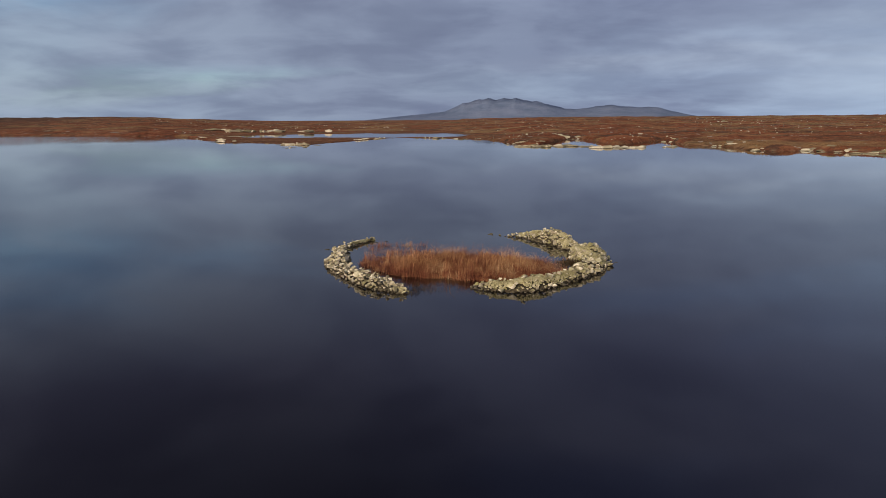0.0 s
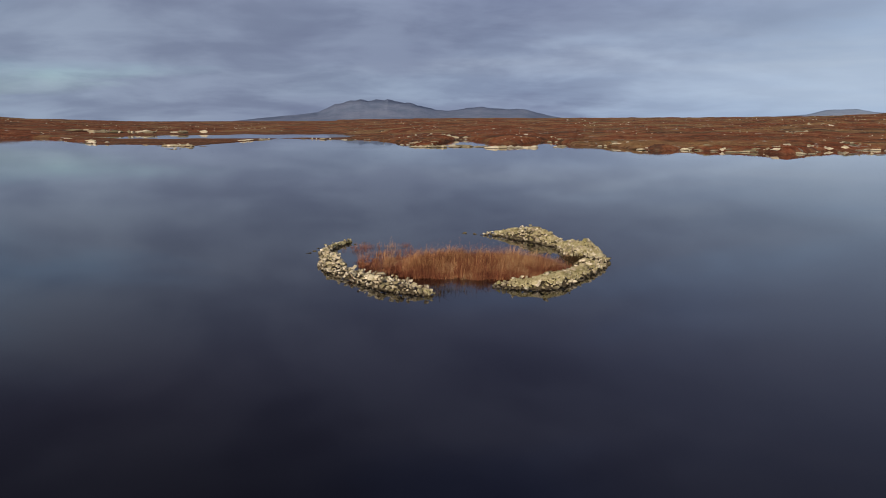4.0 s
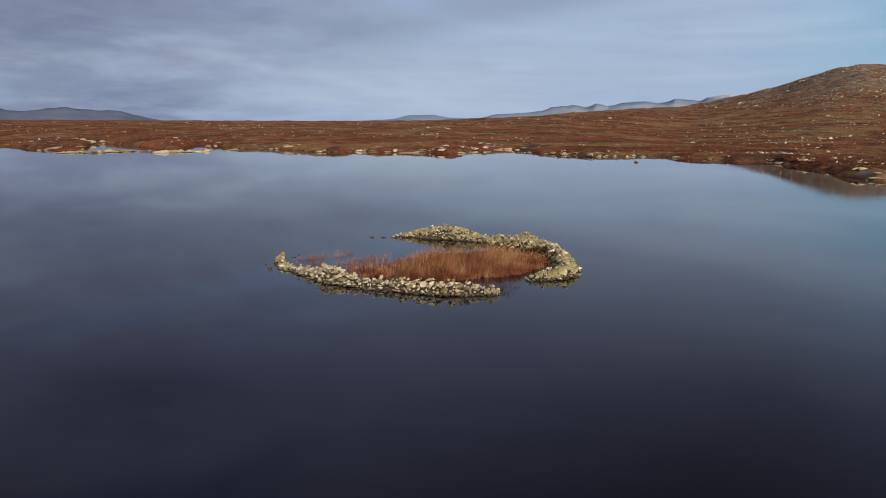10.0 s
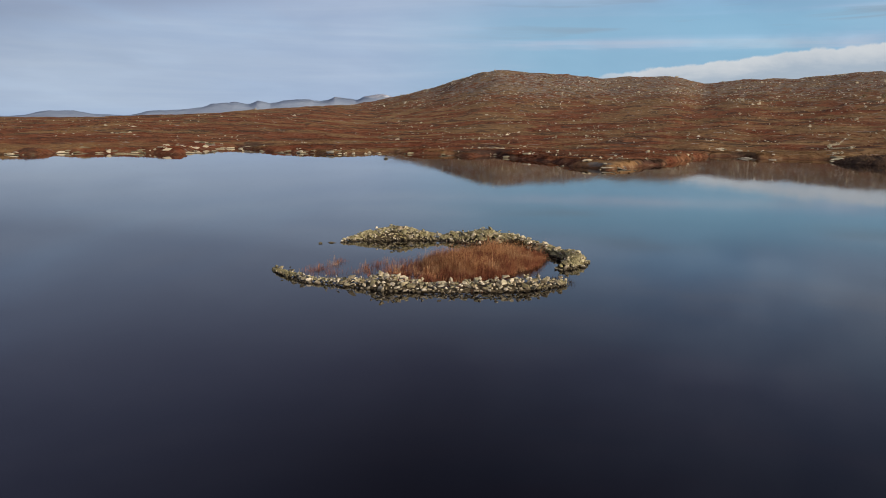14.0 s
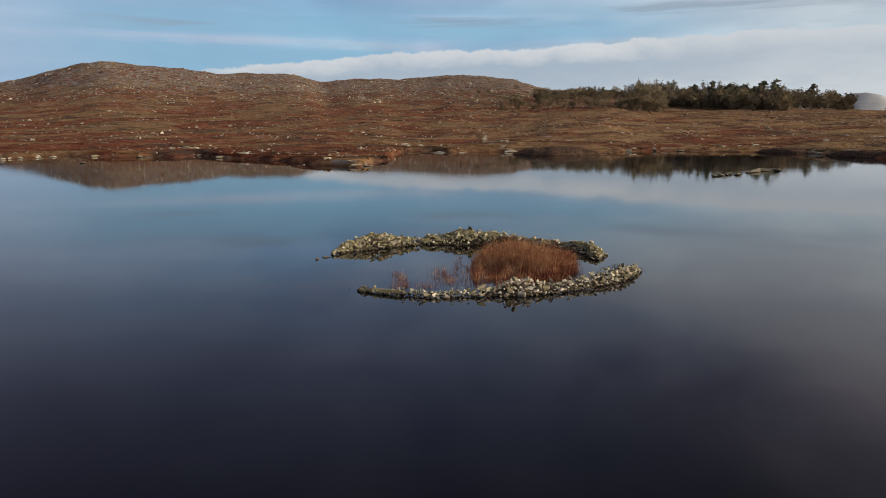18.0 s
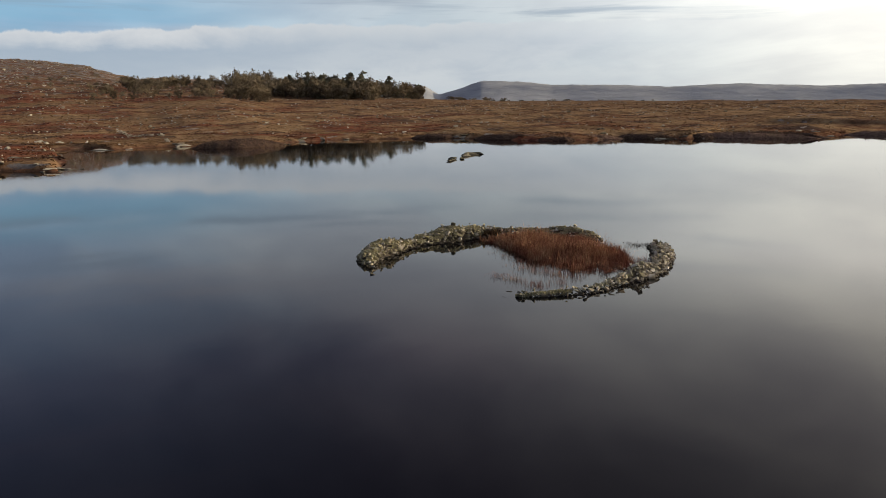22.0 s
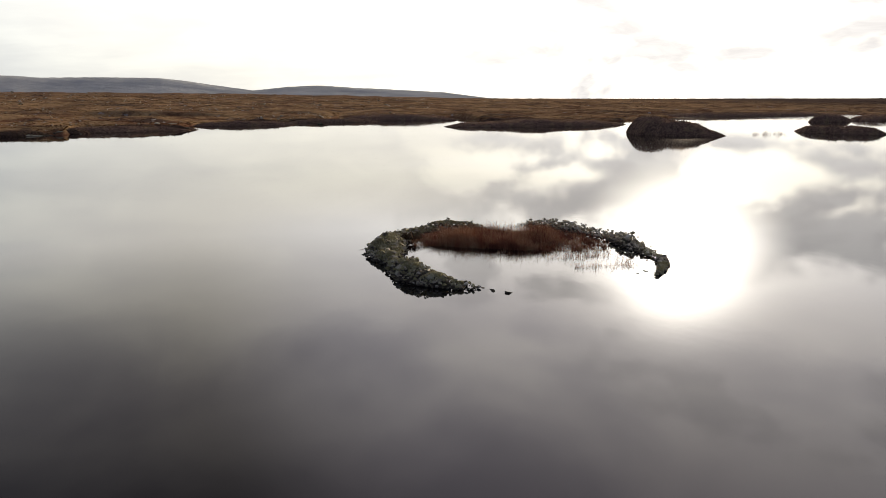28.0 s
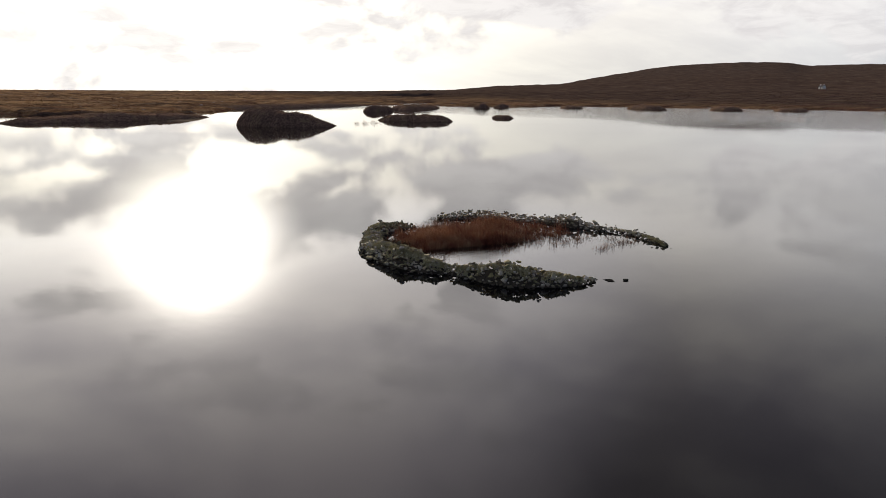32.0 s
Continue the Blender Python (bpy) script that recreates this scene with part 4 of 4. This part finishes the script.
def reeds():
    rng = random.Random(5)
    clumps = []
    while len(clumps) < 980:
        x, y = rng.uniform(-6.9, 3.6), rng.uniform(-5.6, 1.7)
        f = fbm(x, y, 0.45, 4, 4.0)
        core = math.hypot((x + 1.3) / 4.9, (y + 2.4) / 2.7)
        if inside(REED_BED, x, y) and rng.random() < 1.05 - 0.34 * core ** 2 + 0.9 * f:
            clumps.append((x, y, rng.uniform(0.06, 0.22), rng.randint(30, 80), (0.98 + 1.0 * f) * (1.15 - 0.58 * min(core, 1.3) ** 2)))
    reed_blades("reed_bed", clumps, 6, "dense rust-red and straw-coloured dead reeds standing in water", REED, 0.62)
    clumps = []
    while len(clumps) < 190:
        x, y = rng.uniform(-6.9, 3.6), rng.uniform(-5.6, 1.7)
        if inside(REED_BED, x, y):
            clumps.append((x, y, rng.uniform(0.05, 0.16), rng.randint(6, 22), rng.uniform(0.75, 1.15)))
    reed_blades("tall_reeds", clumps, 16, "taller straw-coloured reed stems above the reed bed", REED, 0.70, 1.7, 0.22)
    clumps = []
    for cx, cy, sx, sy, n in ((-5.0, 3.9, .6, .2, 22), (-6.3, 3.9, .3, .25, 26), (-4.1, 2.0, .8, .4, 40), (-5.7, 1.6, .6, .4, 46), (-3.9, 4.1, .5, .15, 9), (-6.4, -3.6, .4, .5, 60), (-2.2, .9, .9, .25, 24), (-6.5, 2.9, .2, .4, 14), (.7, -.8, .7, .25, 14)):
        for _ in range(n):
            clumps.append((rng.gauss(cx, sx), rng.gauss(cy, sy), rng.uniform(0.04, 0.14), rng.randint(5, 16), rng.uniform(0.3, 0.85)))
    reed_blades("sparse_reeds", clumps, 7, "thin scattered reed stems standing in open water", REED, 0.52, 0.75)
    clumps = [(-79.5 + rng.uniform(-3.5, 3.5), -111.5 + rng.uniform(-1.2, 1.2), 0.35, 14, rng.uniform(.6, 1)) for _ in range(16)]
    reed_blades("island_reeds", clumps, 10, "thin reed stems in the shallows beside the heathery island", REED, 1.1, 3.0)
    # wiry heather at the gap of the ring, and in a dip of the wall
    clumps = [(rng.gauss(-3.95, .5), rng.gauss(-6.9, .35), 0.12, 26, rng.uniform(.5, 1)) for _ in range(22)]
    reed_blades("heather_tuft", clumps, 8, "dark wiry heather at the broken end of the wall", HEATHER, 0.30, 1.3, 1.3)
    clumps = [(rng.gauss(3.55, .25), rng.gauss(-2.75, .4), 0.14, 60, rng.uniform(.6, 1)) for _ in range(30)]
    reed_blades("heather_tuft", clumps, 9, "dark heather clump growing in a dip of the wall", HEATHER, 0.32, 2.2, 0.6, 0.25)


reeds()

# ------------------------------------------------------------------ rocks on the shores


def to_shore(az):
    """The first ground above water along an azimuth."""
    a = radians(az)
    r = shore(az) - 12
    while ground_z(r * math.sin(a), r * math.cos(a)) < 0.02 and r < 420:
        r += 0.5
    return r * math.sin(a), r * math.cos(a)


PEBBLES = []


def outcrop(x, y, count, spread, size, label, rng, along=0.0, group="shore boulders", lift=0.0):
    """A knot of flat slabs and boulders on the ground."""
    for _ in range(count):
        u, v = rng.gauss(0, spread), rng.gauss(0, spread * 0.4)
        px, py = x + u * math.cos(along) - v * math.sin(along), y + u * math.sin(along) + v * math.cos(along)
        sz = size * rng.uniform(0.35, 1.0)
        if sz < 0.64 * size:
            PEBBLES.append((px, py, max(ground_z(px, py), -0.15) + sz * 0.08 + lift, sz, rng.random()))
            continue
        ob = single_rock(px, py, max(ground_z(px, py), -0.15) + sz * 0.08 + lift, sz, along + rng.gauss(0, 0.6), rng.choice(ROCKS), label, rng.uniform(1.0, 2.2), group)
        ob.scale.z = sz * rng.uniform(0.4, 0.95)


def shore_rocks():
    rng = random.Random(21)
    # azimuth range, knots, stones in each, size
    for a0, a1, knots, n, size in ((335, 354, 12, 5, 0.9), (355, 17, 7, 5, 1.0), (18, 49, 17, 5, 0.9), (49, 56, 5, 6, 0.9), (56, 74, 8, 3, 0.7), (80, 92, 5, 4, 0.7), (92, 118, 8, 3, 0.9), (125, 165, 12, 4, 1.0), (166, 182, 6, 4, 1.0)):
        for _ in range(knots):
            az = (rng.uniform(a0, a1 if a1 > a0 else a1 + 360)) % 360
            x, y = to_shore(az)
            outcrop(x, y, n, 2.2, size, "pale weathered boulder at the lake's edge", rng, -radians(az))
    for x, y, n, spread, size in ((18.1, 155.0, 16, 3.6, 1.9), (23.4, 158.7, 8, 3.0, 1.5), (38.3, 144.8, 16, 4.2, 1.7), (46.9, 150.2, 8, 3.0, 1.2), (-52.2, 176.8, 8, 2.6, 1.3)):
        outcrop(x, y, n, spread, size, "pale slab of a rocky headland in the lake", rng, -0.15, "headland slabs")
    outcrop(144.9, 185, 7, 2.4, 1.4, "pale flat rock slab lying on the moor", rng, -0.6, "moor slabs")
    outcrop(-112.5, 376.7, 26, 16, 2.6, "pale rock crag on a low moorland knoll", rng, 0.1, "moor crags", 0.5)
    outcrop(29.6, 226.9, 8, 8, 1.1, "pale boulder beside the fence", rng, 0.2, "moor slabs")
    for x, y, sz in ((35.5, -203.5, 1.2), (29.3, -218.4, 1.6), (22.7, -219.4, 2.0), (19.6, -184.4, .8), (16.9, -217.3, 1.2), (26.0, -218.4, 1.1)):
        single_rock(x, y, 0.15, sz, x, REEFS[int(x) % 6], "dark rock in the southern shallows", 1.5, "reef rocks")
    for x, y, s in ((52.8, -39.8, .3), (54.0, -41.2, .5), (55.5, -42.7, .42), (56.1, -44.9, .35), (56.6, -43.6, .6), (59.1, -48.0, .45), (60.1, -49.1, .6), (61.4, -50.6, .85), (62.1, -51.8, .95), (63.0, -53.6, .9), (63.9, -55.0, .5), (54.9, -44.0, .3)):
        single_rock(x, y, 0.1, s * 0.85, x * 3, REEFS[int(x) % 6], "dark rock rising from the open lake", 1.9, "reef rocks")
    single_rock(87.9, 52.2, 0.1, .55, 1.0, REEFS[3], "single dark rock off the shore", 1.0)
    # stones strewn over the moor
    places = []
    while len(places) < 4300:
        az, r = rng.uniform(-25, 185), 85 + 560 * rng.random() ** 1.2
        a = radians(az)
        x, y = r * math.sin(a), r * math.cos(a)
        z = ground_z(x, y)
        east = smooth((az - 55) / 20)
        if z > 0.6 and fbm(x, y, 0.04, 4, 12.0) + 0.30 * east - 0.15 > rng.uniform(0.0, 0.55):
            size = rng.uniform(0.14, 0.38) * (0.8 + r / 450) * (2.0 if rng.random() < 0.06 else 1)
            places.append((x, y, z + size * 0.15, size, rng.random()))
    count = 0
    while count < 2600:
        a, r = radians(rng.uniform(58, 108)), rng.uniform(380, 930)
        x, y = r * math.sin(a), r * math.cos(a)
        z = ground_z(x, y)
        if z > 20 and fbm(x, y, 0.03, 4, 5.0) + (z - 30) * 0.012 > rng.uniform(-0.1, 0.5):
            size = rng.uniform(0.45, 1.1) * (2.0 if rng.random() < 0.06 else 1)
            places.append((x, y, z + size * 0.1, size, rng.random()))
            count += 1
    for x, y, n, spread, size in ((127, 44, 7, 4, .9), (147, -6, 8, 5, 1.0), (108, 62, 6, 3, .8), (136, -91, 6, 4, .9), (103, 98, 6, 3, .9), (114, 120, 6, 4, .9), (92, 8, 5, 2.5, .7), (15, 174, 7, 4, 1.1), (34, 155, 6, 3, 1.1), (100, 107, 5, 3, .8), (91, 70, 5, 3, .8), (-48, 153, 5, 3, .9)):
        outcrop(x, y, n, spread, size, "pale weathered boulder among the heather", rng, 0.3 + x * 0.01, "moor boulders")
    for x, y in ((28, -213), (35, -209), (44, -186), (59, -156)):
        for _ in range(3):
            single_rock(x + rng.gauss(0, 2.5), y + rng.gauss(0, 1.2), 0.12, rng.uniform(0.4, 1.0), rng.uniform(0, 3), rng.choice(REEFS), "dark rock in the southern shallows", 1.6, "reef rocks")
    ob = joined_stones("shore_stones", PEBBLES, BOULDER)
    tagged(ob, "smaller pale stones between the shore boulders", "stones", kind="stuff")
    ob = joined_stones("scattered_stones", places, BOULDER)
    tagged(ob, "pale boulders strewn over the moor", "boulders", kind="stuff")


shore_rocks()


def heath_tufts():
    """Tussocks of grass and heather that roughen the moor."""
    rng = np.random.default_rng(8)
    out_v, out_f, hv, hf = [], [], [], []
    count = 0
    while count < 75000:
        az = float(rng.uniform(-27, 259)) % 360
        d = 1.5 + 340 * float(rng.random()) ** 2.0
        r, a = shore(az) + d, radians(az)
        x, y = r * math.sin(a), r * math.cos(a)
        z = ground_z(x, y)
        if z < 0.3 or fbm(x, y, 0.12, 3, 7.0) < -0.25 or (336 < az < 361 and d > 6 and r < 420):
            continue
        size = (0.28 + 0.0011 * d) * float(rng.uniform(0.6, 1.4))
        for k in range(3):
            t = float(rng.uniform(0, 6.28))
            wx, wy = 0.7 * size * math.cos(t), 0.7 * size * math.sin(t)
            lx, ly = (float(v) for v in rng.normal(0, 0.25 * size, 2))
            at = len(out_v)
            out_v += [(x - wx, y - wy, z - 0.1), (x + wx, y + wy, z - 0.1), (x + lx + wx * 0.3, y + ly + wy * 0.3, z + size * 0.36), (x + lx - wx * 0.4, y + ly - wy * 0.4, z + size * 0.26)]
            out_f.append((at, at + 1, at + 2, at + 3))
        count += 1
    tree = bpy.context.evaluated_depsgraph_get()
    for cx, cy, length, width, turn in HUMPS:
        ca, sa = math.cos(radians(turn)), math.sin(radians(turn))
        for _ in range(int(length * width * 0.9)):
            u, v = float(rng.uniform(-.5, .5)) * length, float(rng.uniform(-.5, .5)) * width
            x, y = cx + u * ca - v * sa, cy + u * sa + v * ca
            hit, place, _, _, _, _ = scene.ray_cast(tree, (x, y, 30), (0, 0, -1))
            if not hit or place.z < 0.25:
                continue
            size = float(rng.uniform(0.12, 0.30))
            for k in range(3):
                t = float(rng.uniform(0, 6.28))
                wx, wy = 0.6 * size * math.cos(t), 0.6 * size * math.sin(t)
                at = len(hv)
                hv += [(x - wx, y - wy, place.z - 0.1), (x + wx, y + wy, place.z - 0.1), (x + wx * 0.5, y + wy * 0.3, place.z + size), (x - wx * 0.4, y - wy * 0.6, place.z + size * 0.7)]
                hf.append((at, at + 1, at + 2, at + 3))
    ob = mesh_object("islet_heather", hv, hf, HEATH_TUFT)
    tagged(ob, "dark heather tufts on the islets and banks", "heath", kind="stuff")
    ob = mesh_object("heath_tussocks", out_v, out_f, GRASS)
    tagged(ob, "tussocks of rusty grass and heather over the moor", "heath", kind="stuff")


heath_tufts()


# ------------------------------------------------------------------ the wood on the eastern rise


def tube(bm, pts, sides=6):
    """A tapered limb through (x, y, z, radius) points."""
    rings = []
    for i, (x, y, z, r) in enumerate(pts):
        rings.append([bm.verts.new((x + r * math.cos(2 * math.pi * k / sides), y + r * math.sin(2 * math.pi * k / sides), z)) for k in range(sides)])
    for a, b in zip(rings, rings[1:]):
        for k in range(sides):
            bm.faces.new((a[k], a[(k + 1) % sides], b[(k + 1) % sides], b[k]))


def leaf_mesh(name, clumps, mat, parent, rng, size):
    """Small leaf sprays scattered in clumps of (x, y, z, radius, count)."""
    verts, faces = [], []
    for cx, cy, cz, r, count in clumps:
        for _ in range(count):
            d = Vector((rng.gauss(0, 1), rng.gauss(0, 1), rng.gauss(0, 0.75))).normalized() * r * rng.random() ** 0.4
            p = Vector((cx, cy, cz)) + d
            a = Vector((rng.gauss(0, 1), rng.gauss(0, 1), rng.gauss(0, 1))).normalized() * size * rng.uniform(0.5, 1.2)
            b = a.orthogonal().normalized() * size * rng.uniform(0.3, 0.7)
            at = len(verts)
            verts += [tuple(p - a), tuple(p + b), tuple(p + a), tuple(p - b)]
            faces.append((at, at + 1, at + 2, at + 3))
    return mesh_object(name, verts, faces, mat, parent)


def conifer(seed, height):
    rng = random.Random(seed)
    top = empty("conifer_tree")
    bm = bmesh.new()
    tube(bm, [(0, 0, -0.6, 0.24), (0.05, 0, height * 0.5, 0.15), (0.0, 0.06, height * 0.97, 0.03)])
    limbs = []
    clumps = []
    z = height * rng.uniform(0.12, 0.22)
    while z < height * 0.96:
        k = 1 - z / height
        reach = (0.8 + 4.2 * k ** 0.6) * height / 12
        for _ in range(rng.randint(3, 5)):
            a = rng.uniform(0, 6.28)
            l = reach * rng.uniform(0.55, 1.15)
            tip = (l * math.cos(a), l * math.sin(a), z - 0.15 * l + 0.2)
            limbs.append((a, l, z))
            tube(bm, [(0, 0, z, 0.05), (tip[0] * .9, tip[1] * .9, tip[2], 0.015)], 4)
            for f in (0.35, 0.65, 0.95):
                clumps.append((tip[0] * f, tip[1] * f, z + (tip[2] - z) * f, 0.45 + 0.5 * k, 12))
        z += rng.uniform(0.45, 0.8)
    clumps.append((0, 0, height * 0.97, 0.25, 14))
    part("trunk", bm, BARK, top)
    leaf_mesh("crown", clumps, NEEDLE, top, rng, 0.42)
    return tagged(top, "dark green conifer at the edge of a wood on the moor", "conifer", "wood on the rise")


def scrub_tree(seed, height):
    rng = random.Random(seed)
    top = empty("scrub_tree")
    bm = bmesh.new()
    clumps = []
    for _ in range(rng.randint(4, 6)):
        a, l = rng.uniform(0, 6.28), height * rng.uniform(0.25, 0.55)
        x, y, z = l * math.cos(a), l * math.sin(a), height * rng.uniform(0.55, 0.85)
        tube(bm, [(0, 0, -0.5, 0.16), (x * .35, y * .35, z * .45, 0.10), (x, y, z, 0.03)], 5)
        for _ in range(5):
            clumps.append((x + rng.gauss(0, .16) * height, y + rng.gauss(0, .16) * height, z * rng.uniform(0.6, 1.15), rng.uniform(0.10, 0.2) * height, 34))
    for _ in range(9):
        clumps.append((rng.gauss(0, .28) * height, rng.gauss(0, .28) * height, height * rng.uniform(.1, .45), 0.18 * height, 26))
    part("trunk", bm, BARK, top)
    leaf_mesh("crown", clumps, SCRUB, top, rng, 0.36)
    return tagged(top, "brownish winter scrub tree on the moor's edge", "tree", "wood on the rise")


def wood():
    rng = random.Random(77)
    firs = [conifer(s, h) for s, h in ((1, 11.5), (2, 14.0), (3, 9.5), (4, 12.5))]
    bushes = [scrub_tree(s, h) for s, h in ((11, 6.5), (12, 8.0), (13, 5.5), (14, 9.0), (15, 7.2))]
    spots = []
    for _ in range(26):
        spots.append((firs, rng.uniform(115.5, 122.0), rng.uniform(540, 596), rng.uniform(0.85, 1.4)))
    for _ in range(24):
        spots.append((firs, rng.uniform(121.8, 126.6), rng.uniform(630, 720), rng.uniform(0.6, 1.05)))
    for _ in range(150):
        spots.append((bushes, rng.uniform(103.5, 123.0), rng.uniform(518, 596), rng.uniform(1.0, 1.7)))
    for _ in range(44):
        spots.append((bushes, rng.uniform(119.5, 127.0), rng.uniform(585, 709), rng.uniform(1.0, 1.7)))
    for _ in range(12):
        spots.append((bushes, rng.uniform(97.0, 105.0), rng.uniform(551, 653), rng.uniform(0.45, 0.75)))
    for _ in range(64):
        spots.append((bushes, rng.uniform(100.5, 114.0), rng.uniform(400, 515), rng.uniform(0.7, 1.2)))
    used = set()
    for kind, az, r, size in spots:
        a = radians(az)
        x, y = r * math.sin(a), r * math.cos(a)
        src = rng.choice(kind)
        if az < 111.5:
            size *= 0.5
        m = pose(x, y, ground_z(x, y), 0, 0, rng.uniform(0, 360))
        if src.name in used:
            ob = copy_thing(src, m)
            size *= 1.16
            ob.scale = (size, size, size * rng.uniform(1.0, 1.25))
        else:
            used.add(src.name)
            src.matrix_world = m
    # low dark thicket on the southern skyline
    for _ in range(34):
        az, r = rng.choice((rng.uniform(128.5, 134), rng.uniform(134, 150))), rng.uniform(630, 720)
        a = radians(az)
        x, y = r * math.sin(a), r * math.cos(a)
        ob = copy_thing(rng.choice(bushes), pose(x, y, ground_z(x, y) - .3, 0, 0, rng.uniform(0, 360)))
        k = rng.uniform(0.35, 0.6) if az < 134 else rng.uniform(0.2, 0.4)
        ob.scale = (k * 1.6, k * 1.6, k)
        tagged(ob, "low dark thicket on the moor's skyline", "bush", "skyline thickets")


wood()


def telegraph_pole(x, y, height):
    z = ground_z(x, y)
    top = empty("telegraph_pole", x, y, z)
    bm = bmesh.new()
    tube(bm, [(0, 0, -0.5, 0.14), (0, 0, height, 0.10)], 8)
    part("pole", bm, TIMBER, top)
    bm = bmesh.new()
    bmesh.ops.create_cube(bm, size=1.0, matrix=Matrix.LocRotScale((0, 0, height - 0.35), None, (1.5, 0.10, 0.12)))
    part("crossarm", bm, TIMBER, top)
    for i in (-0.6, 0.6):
        bm = bmesh.new()
        tube(bm, [(i, 0, height - 0.3, 0.03), (i, 0, height - 0.18, 0.05), (i, 0, height - 0.1, 0.02)], 6)
        part("insulator", bm, WALL_PAINT, top)
    tagged(top, "weathered wooden telegraph pole beside the wood", "pole", "telegraph poles")


for x, y, h in ((432, -170, 12.5), (412, -159, 11.0), (438.6, -275.6, 10.5), (444.4, -281.3, 10.0)):
    telegraph_pole(x, y, h)


def fence():
    top = empty("wire_fence", 14.3, 220.9, 0)
    tagged(top, "old post and wire fence across the moor", "fence")
    inv = Matrix.Translation(top.location).inverted()
    rng = random.Random(3)
    bm = bmesh.new()
    tube(bm, [(0, 0, -0.3, 0.06), (0.02, 0, 0.7, 0.055), (0, 0.02, 1.25, 0.05)], 6)
    me = bpy.data.meshes.new("post")
    bm.to_mesh(me)
    bm.free()
    me.materials.append(TIMBER)
    line = [(-38.1, 215.5), (14.3, 221.2), (53.4, 231.7), (107.8, 249.8), (162.1, 271.8)]
    prev = None
    for i in range(54):
        x, y = spline(line, i / 53)
        z = ground_z(x, y)
        p = new("post", me)
        p.matrix_world = pose(x, y, z, rng.uniform(-5, 5), rng.uniform(-5, 5), rng.uniform(0, 90))
        p.parent, p.matrix_parent_inverse = top, inv
        if prev:
            for k, hgt in enumerate((0.5, 0.85, 1.15)):
                a, b = Vector(prev) + Vector((0, 0, hgt)), Vector((x, y, z + hgt))
                bmw = bmesh.new()
                v = [bmw.verts.new(q) for q in (a + Vector((0, 0, .008)), a - Vector((0, 0.008, .008)), a - Vector((0, -.008, .008)), b + Vector((0, 0, .008)), b - Vector((0, 0.008, .008)), b - Vector((0, -.008, .008)))]
                for f in ((0, 1, 4, 3), (1, 2, 5, 4), (2, 0, 3, 5)):
                    bmw.faces.new([v[j] for j in f])
                w = part("wire", bmw, SLATE, top)
                w.matrix_parent_inverse = inv
        prev = (x, y, z)


fence()


def drystone_field_wall(line, label, seed):
    rng = random.Random(seed)
    places = []
    n = int(sum(math.dist(a, b) for a, b in zip(line, line[1:])) * 6)
    for i in range(n):
        k = rng.random()
        x, y = spline(line, k)
        if fbm(x, y, 0.12, 3, 2.0) < -0.05:
            continue
        x, y = x + rng.gauss(0, .22), y + rng.gauss(0, .22)
        lift = rng.random()
        places.append((x, y, ground_z(x, y) + 0.5 * lift, rng.uniform(0.14, 0.26), rng.random()))
    ob = joined_stones("field_wall", places, BOULDER)
    tagged(ob, label, "stone wall")


drystone_field_wall([(123, -22.9), (143, -29.6), (160.2, -32.4), (169.7, -28.6), (186.9, -31.5), (214.6, -36.2)], "tumbled grey drystone field wall running up the moor", 4)


def cottage(x, y, turn):
    z = ground_z(x, y)
    top = empty("cottage", x, y, z)
    top.rotation_euler = (0, 0, radians(turn))
    w, d, h, rise = 5.6, 4.0, 2.1, 1.4
    bm = bmesh.new()
    vs = [bm.verts.new(p) for p in ((-w / 2, -d / 2, -.6), (w / 2, -d / 2, -.6), (w / 2, d / 2, -.6), (-w / 2, d / 2, -.6), (-w / 2, -d / 2, h), (w / 2, -d / 2, h), (w / 2, d / 2, h), (-w / 2, d / 2, h), (-w / 2, 0, h + rise), (w / 2, 0, h + rise))]
    for f in ((0, 1, 5, 4), (2, 3, 7, 6), (1, 2, 6, 9, 5), (3, 0, 4, 8, 7)):
        bm.faces.new([vs[i] for i in f])
    part("wall", bm, WALL_PAINT, top)
    bm = bmesh.new()
    for sgn in (-1, 1):
        a = [(-w / 2 - .2, sgn * (d / 2 + .3), h - .25), (w / 2 + .2, sgn * (d / 2 + .3), h - .25), (w / 2 + .2, 0, h + rise + .05), (-w / 2 - .2, 0, h + rise + .05)]
        lo = [bm.verts.new(p) for p in a]
        hi = [bm.verts.new((p[0], p[1], p[2] + .15)) for p in a]
        bm.faces.new(lo)
        bm.faces.new(hi)
        for i in range(4):
            bm.faces.new((lo[i], lo[(i + 1) % 4], hi[(i + 1) % 4], hi[i]))
    roof = part("roof", bm, SLATE, top)
    for cx in (-w / 2 + .5, w / 2 - .5):
        bm = bmesh.new()
        bmesh.ops.create_cube(bm, size=1.0, matrix=Matrix.LocRotScale((cx, 0, h + rise + .4), None, (.8, .7, 1.2)))
        part("chimney", bm, WALL_PAINT, roof)
    for cx, wide, tall, name in ((-2.2, .8, 1.1, "window"), (2.2, .8, 1.1, "window"), (0, .95, 2.0, "door")):
        bm = bmesh.new()
        bmesh.ops.create_cube(bm, size=1.0, matrix=Matrix.LocRotScale((cx, -d / 2, tall / 2 if name == "door" else 1.6), None, (wide, .16, tall)))
        part(name, bm, SLATE, top)
    tagged(top, "small white rendered cottage under the far hillside", "house")


cottage(-735.0, -237.0, 60)
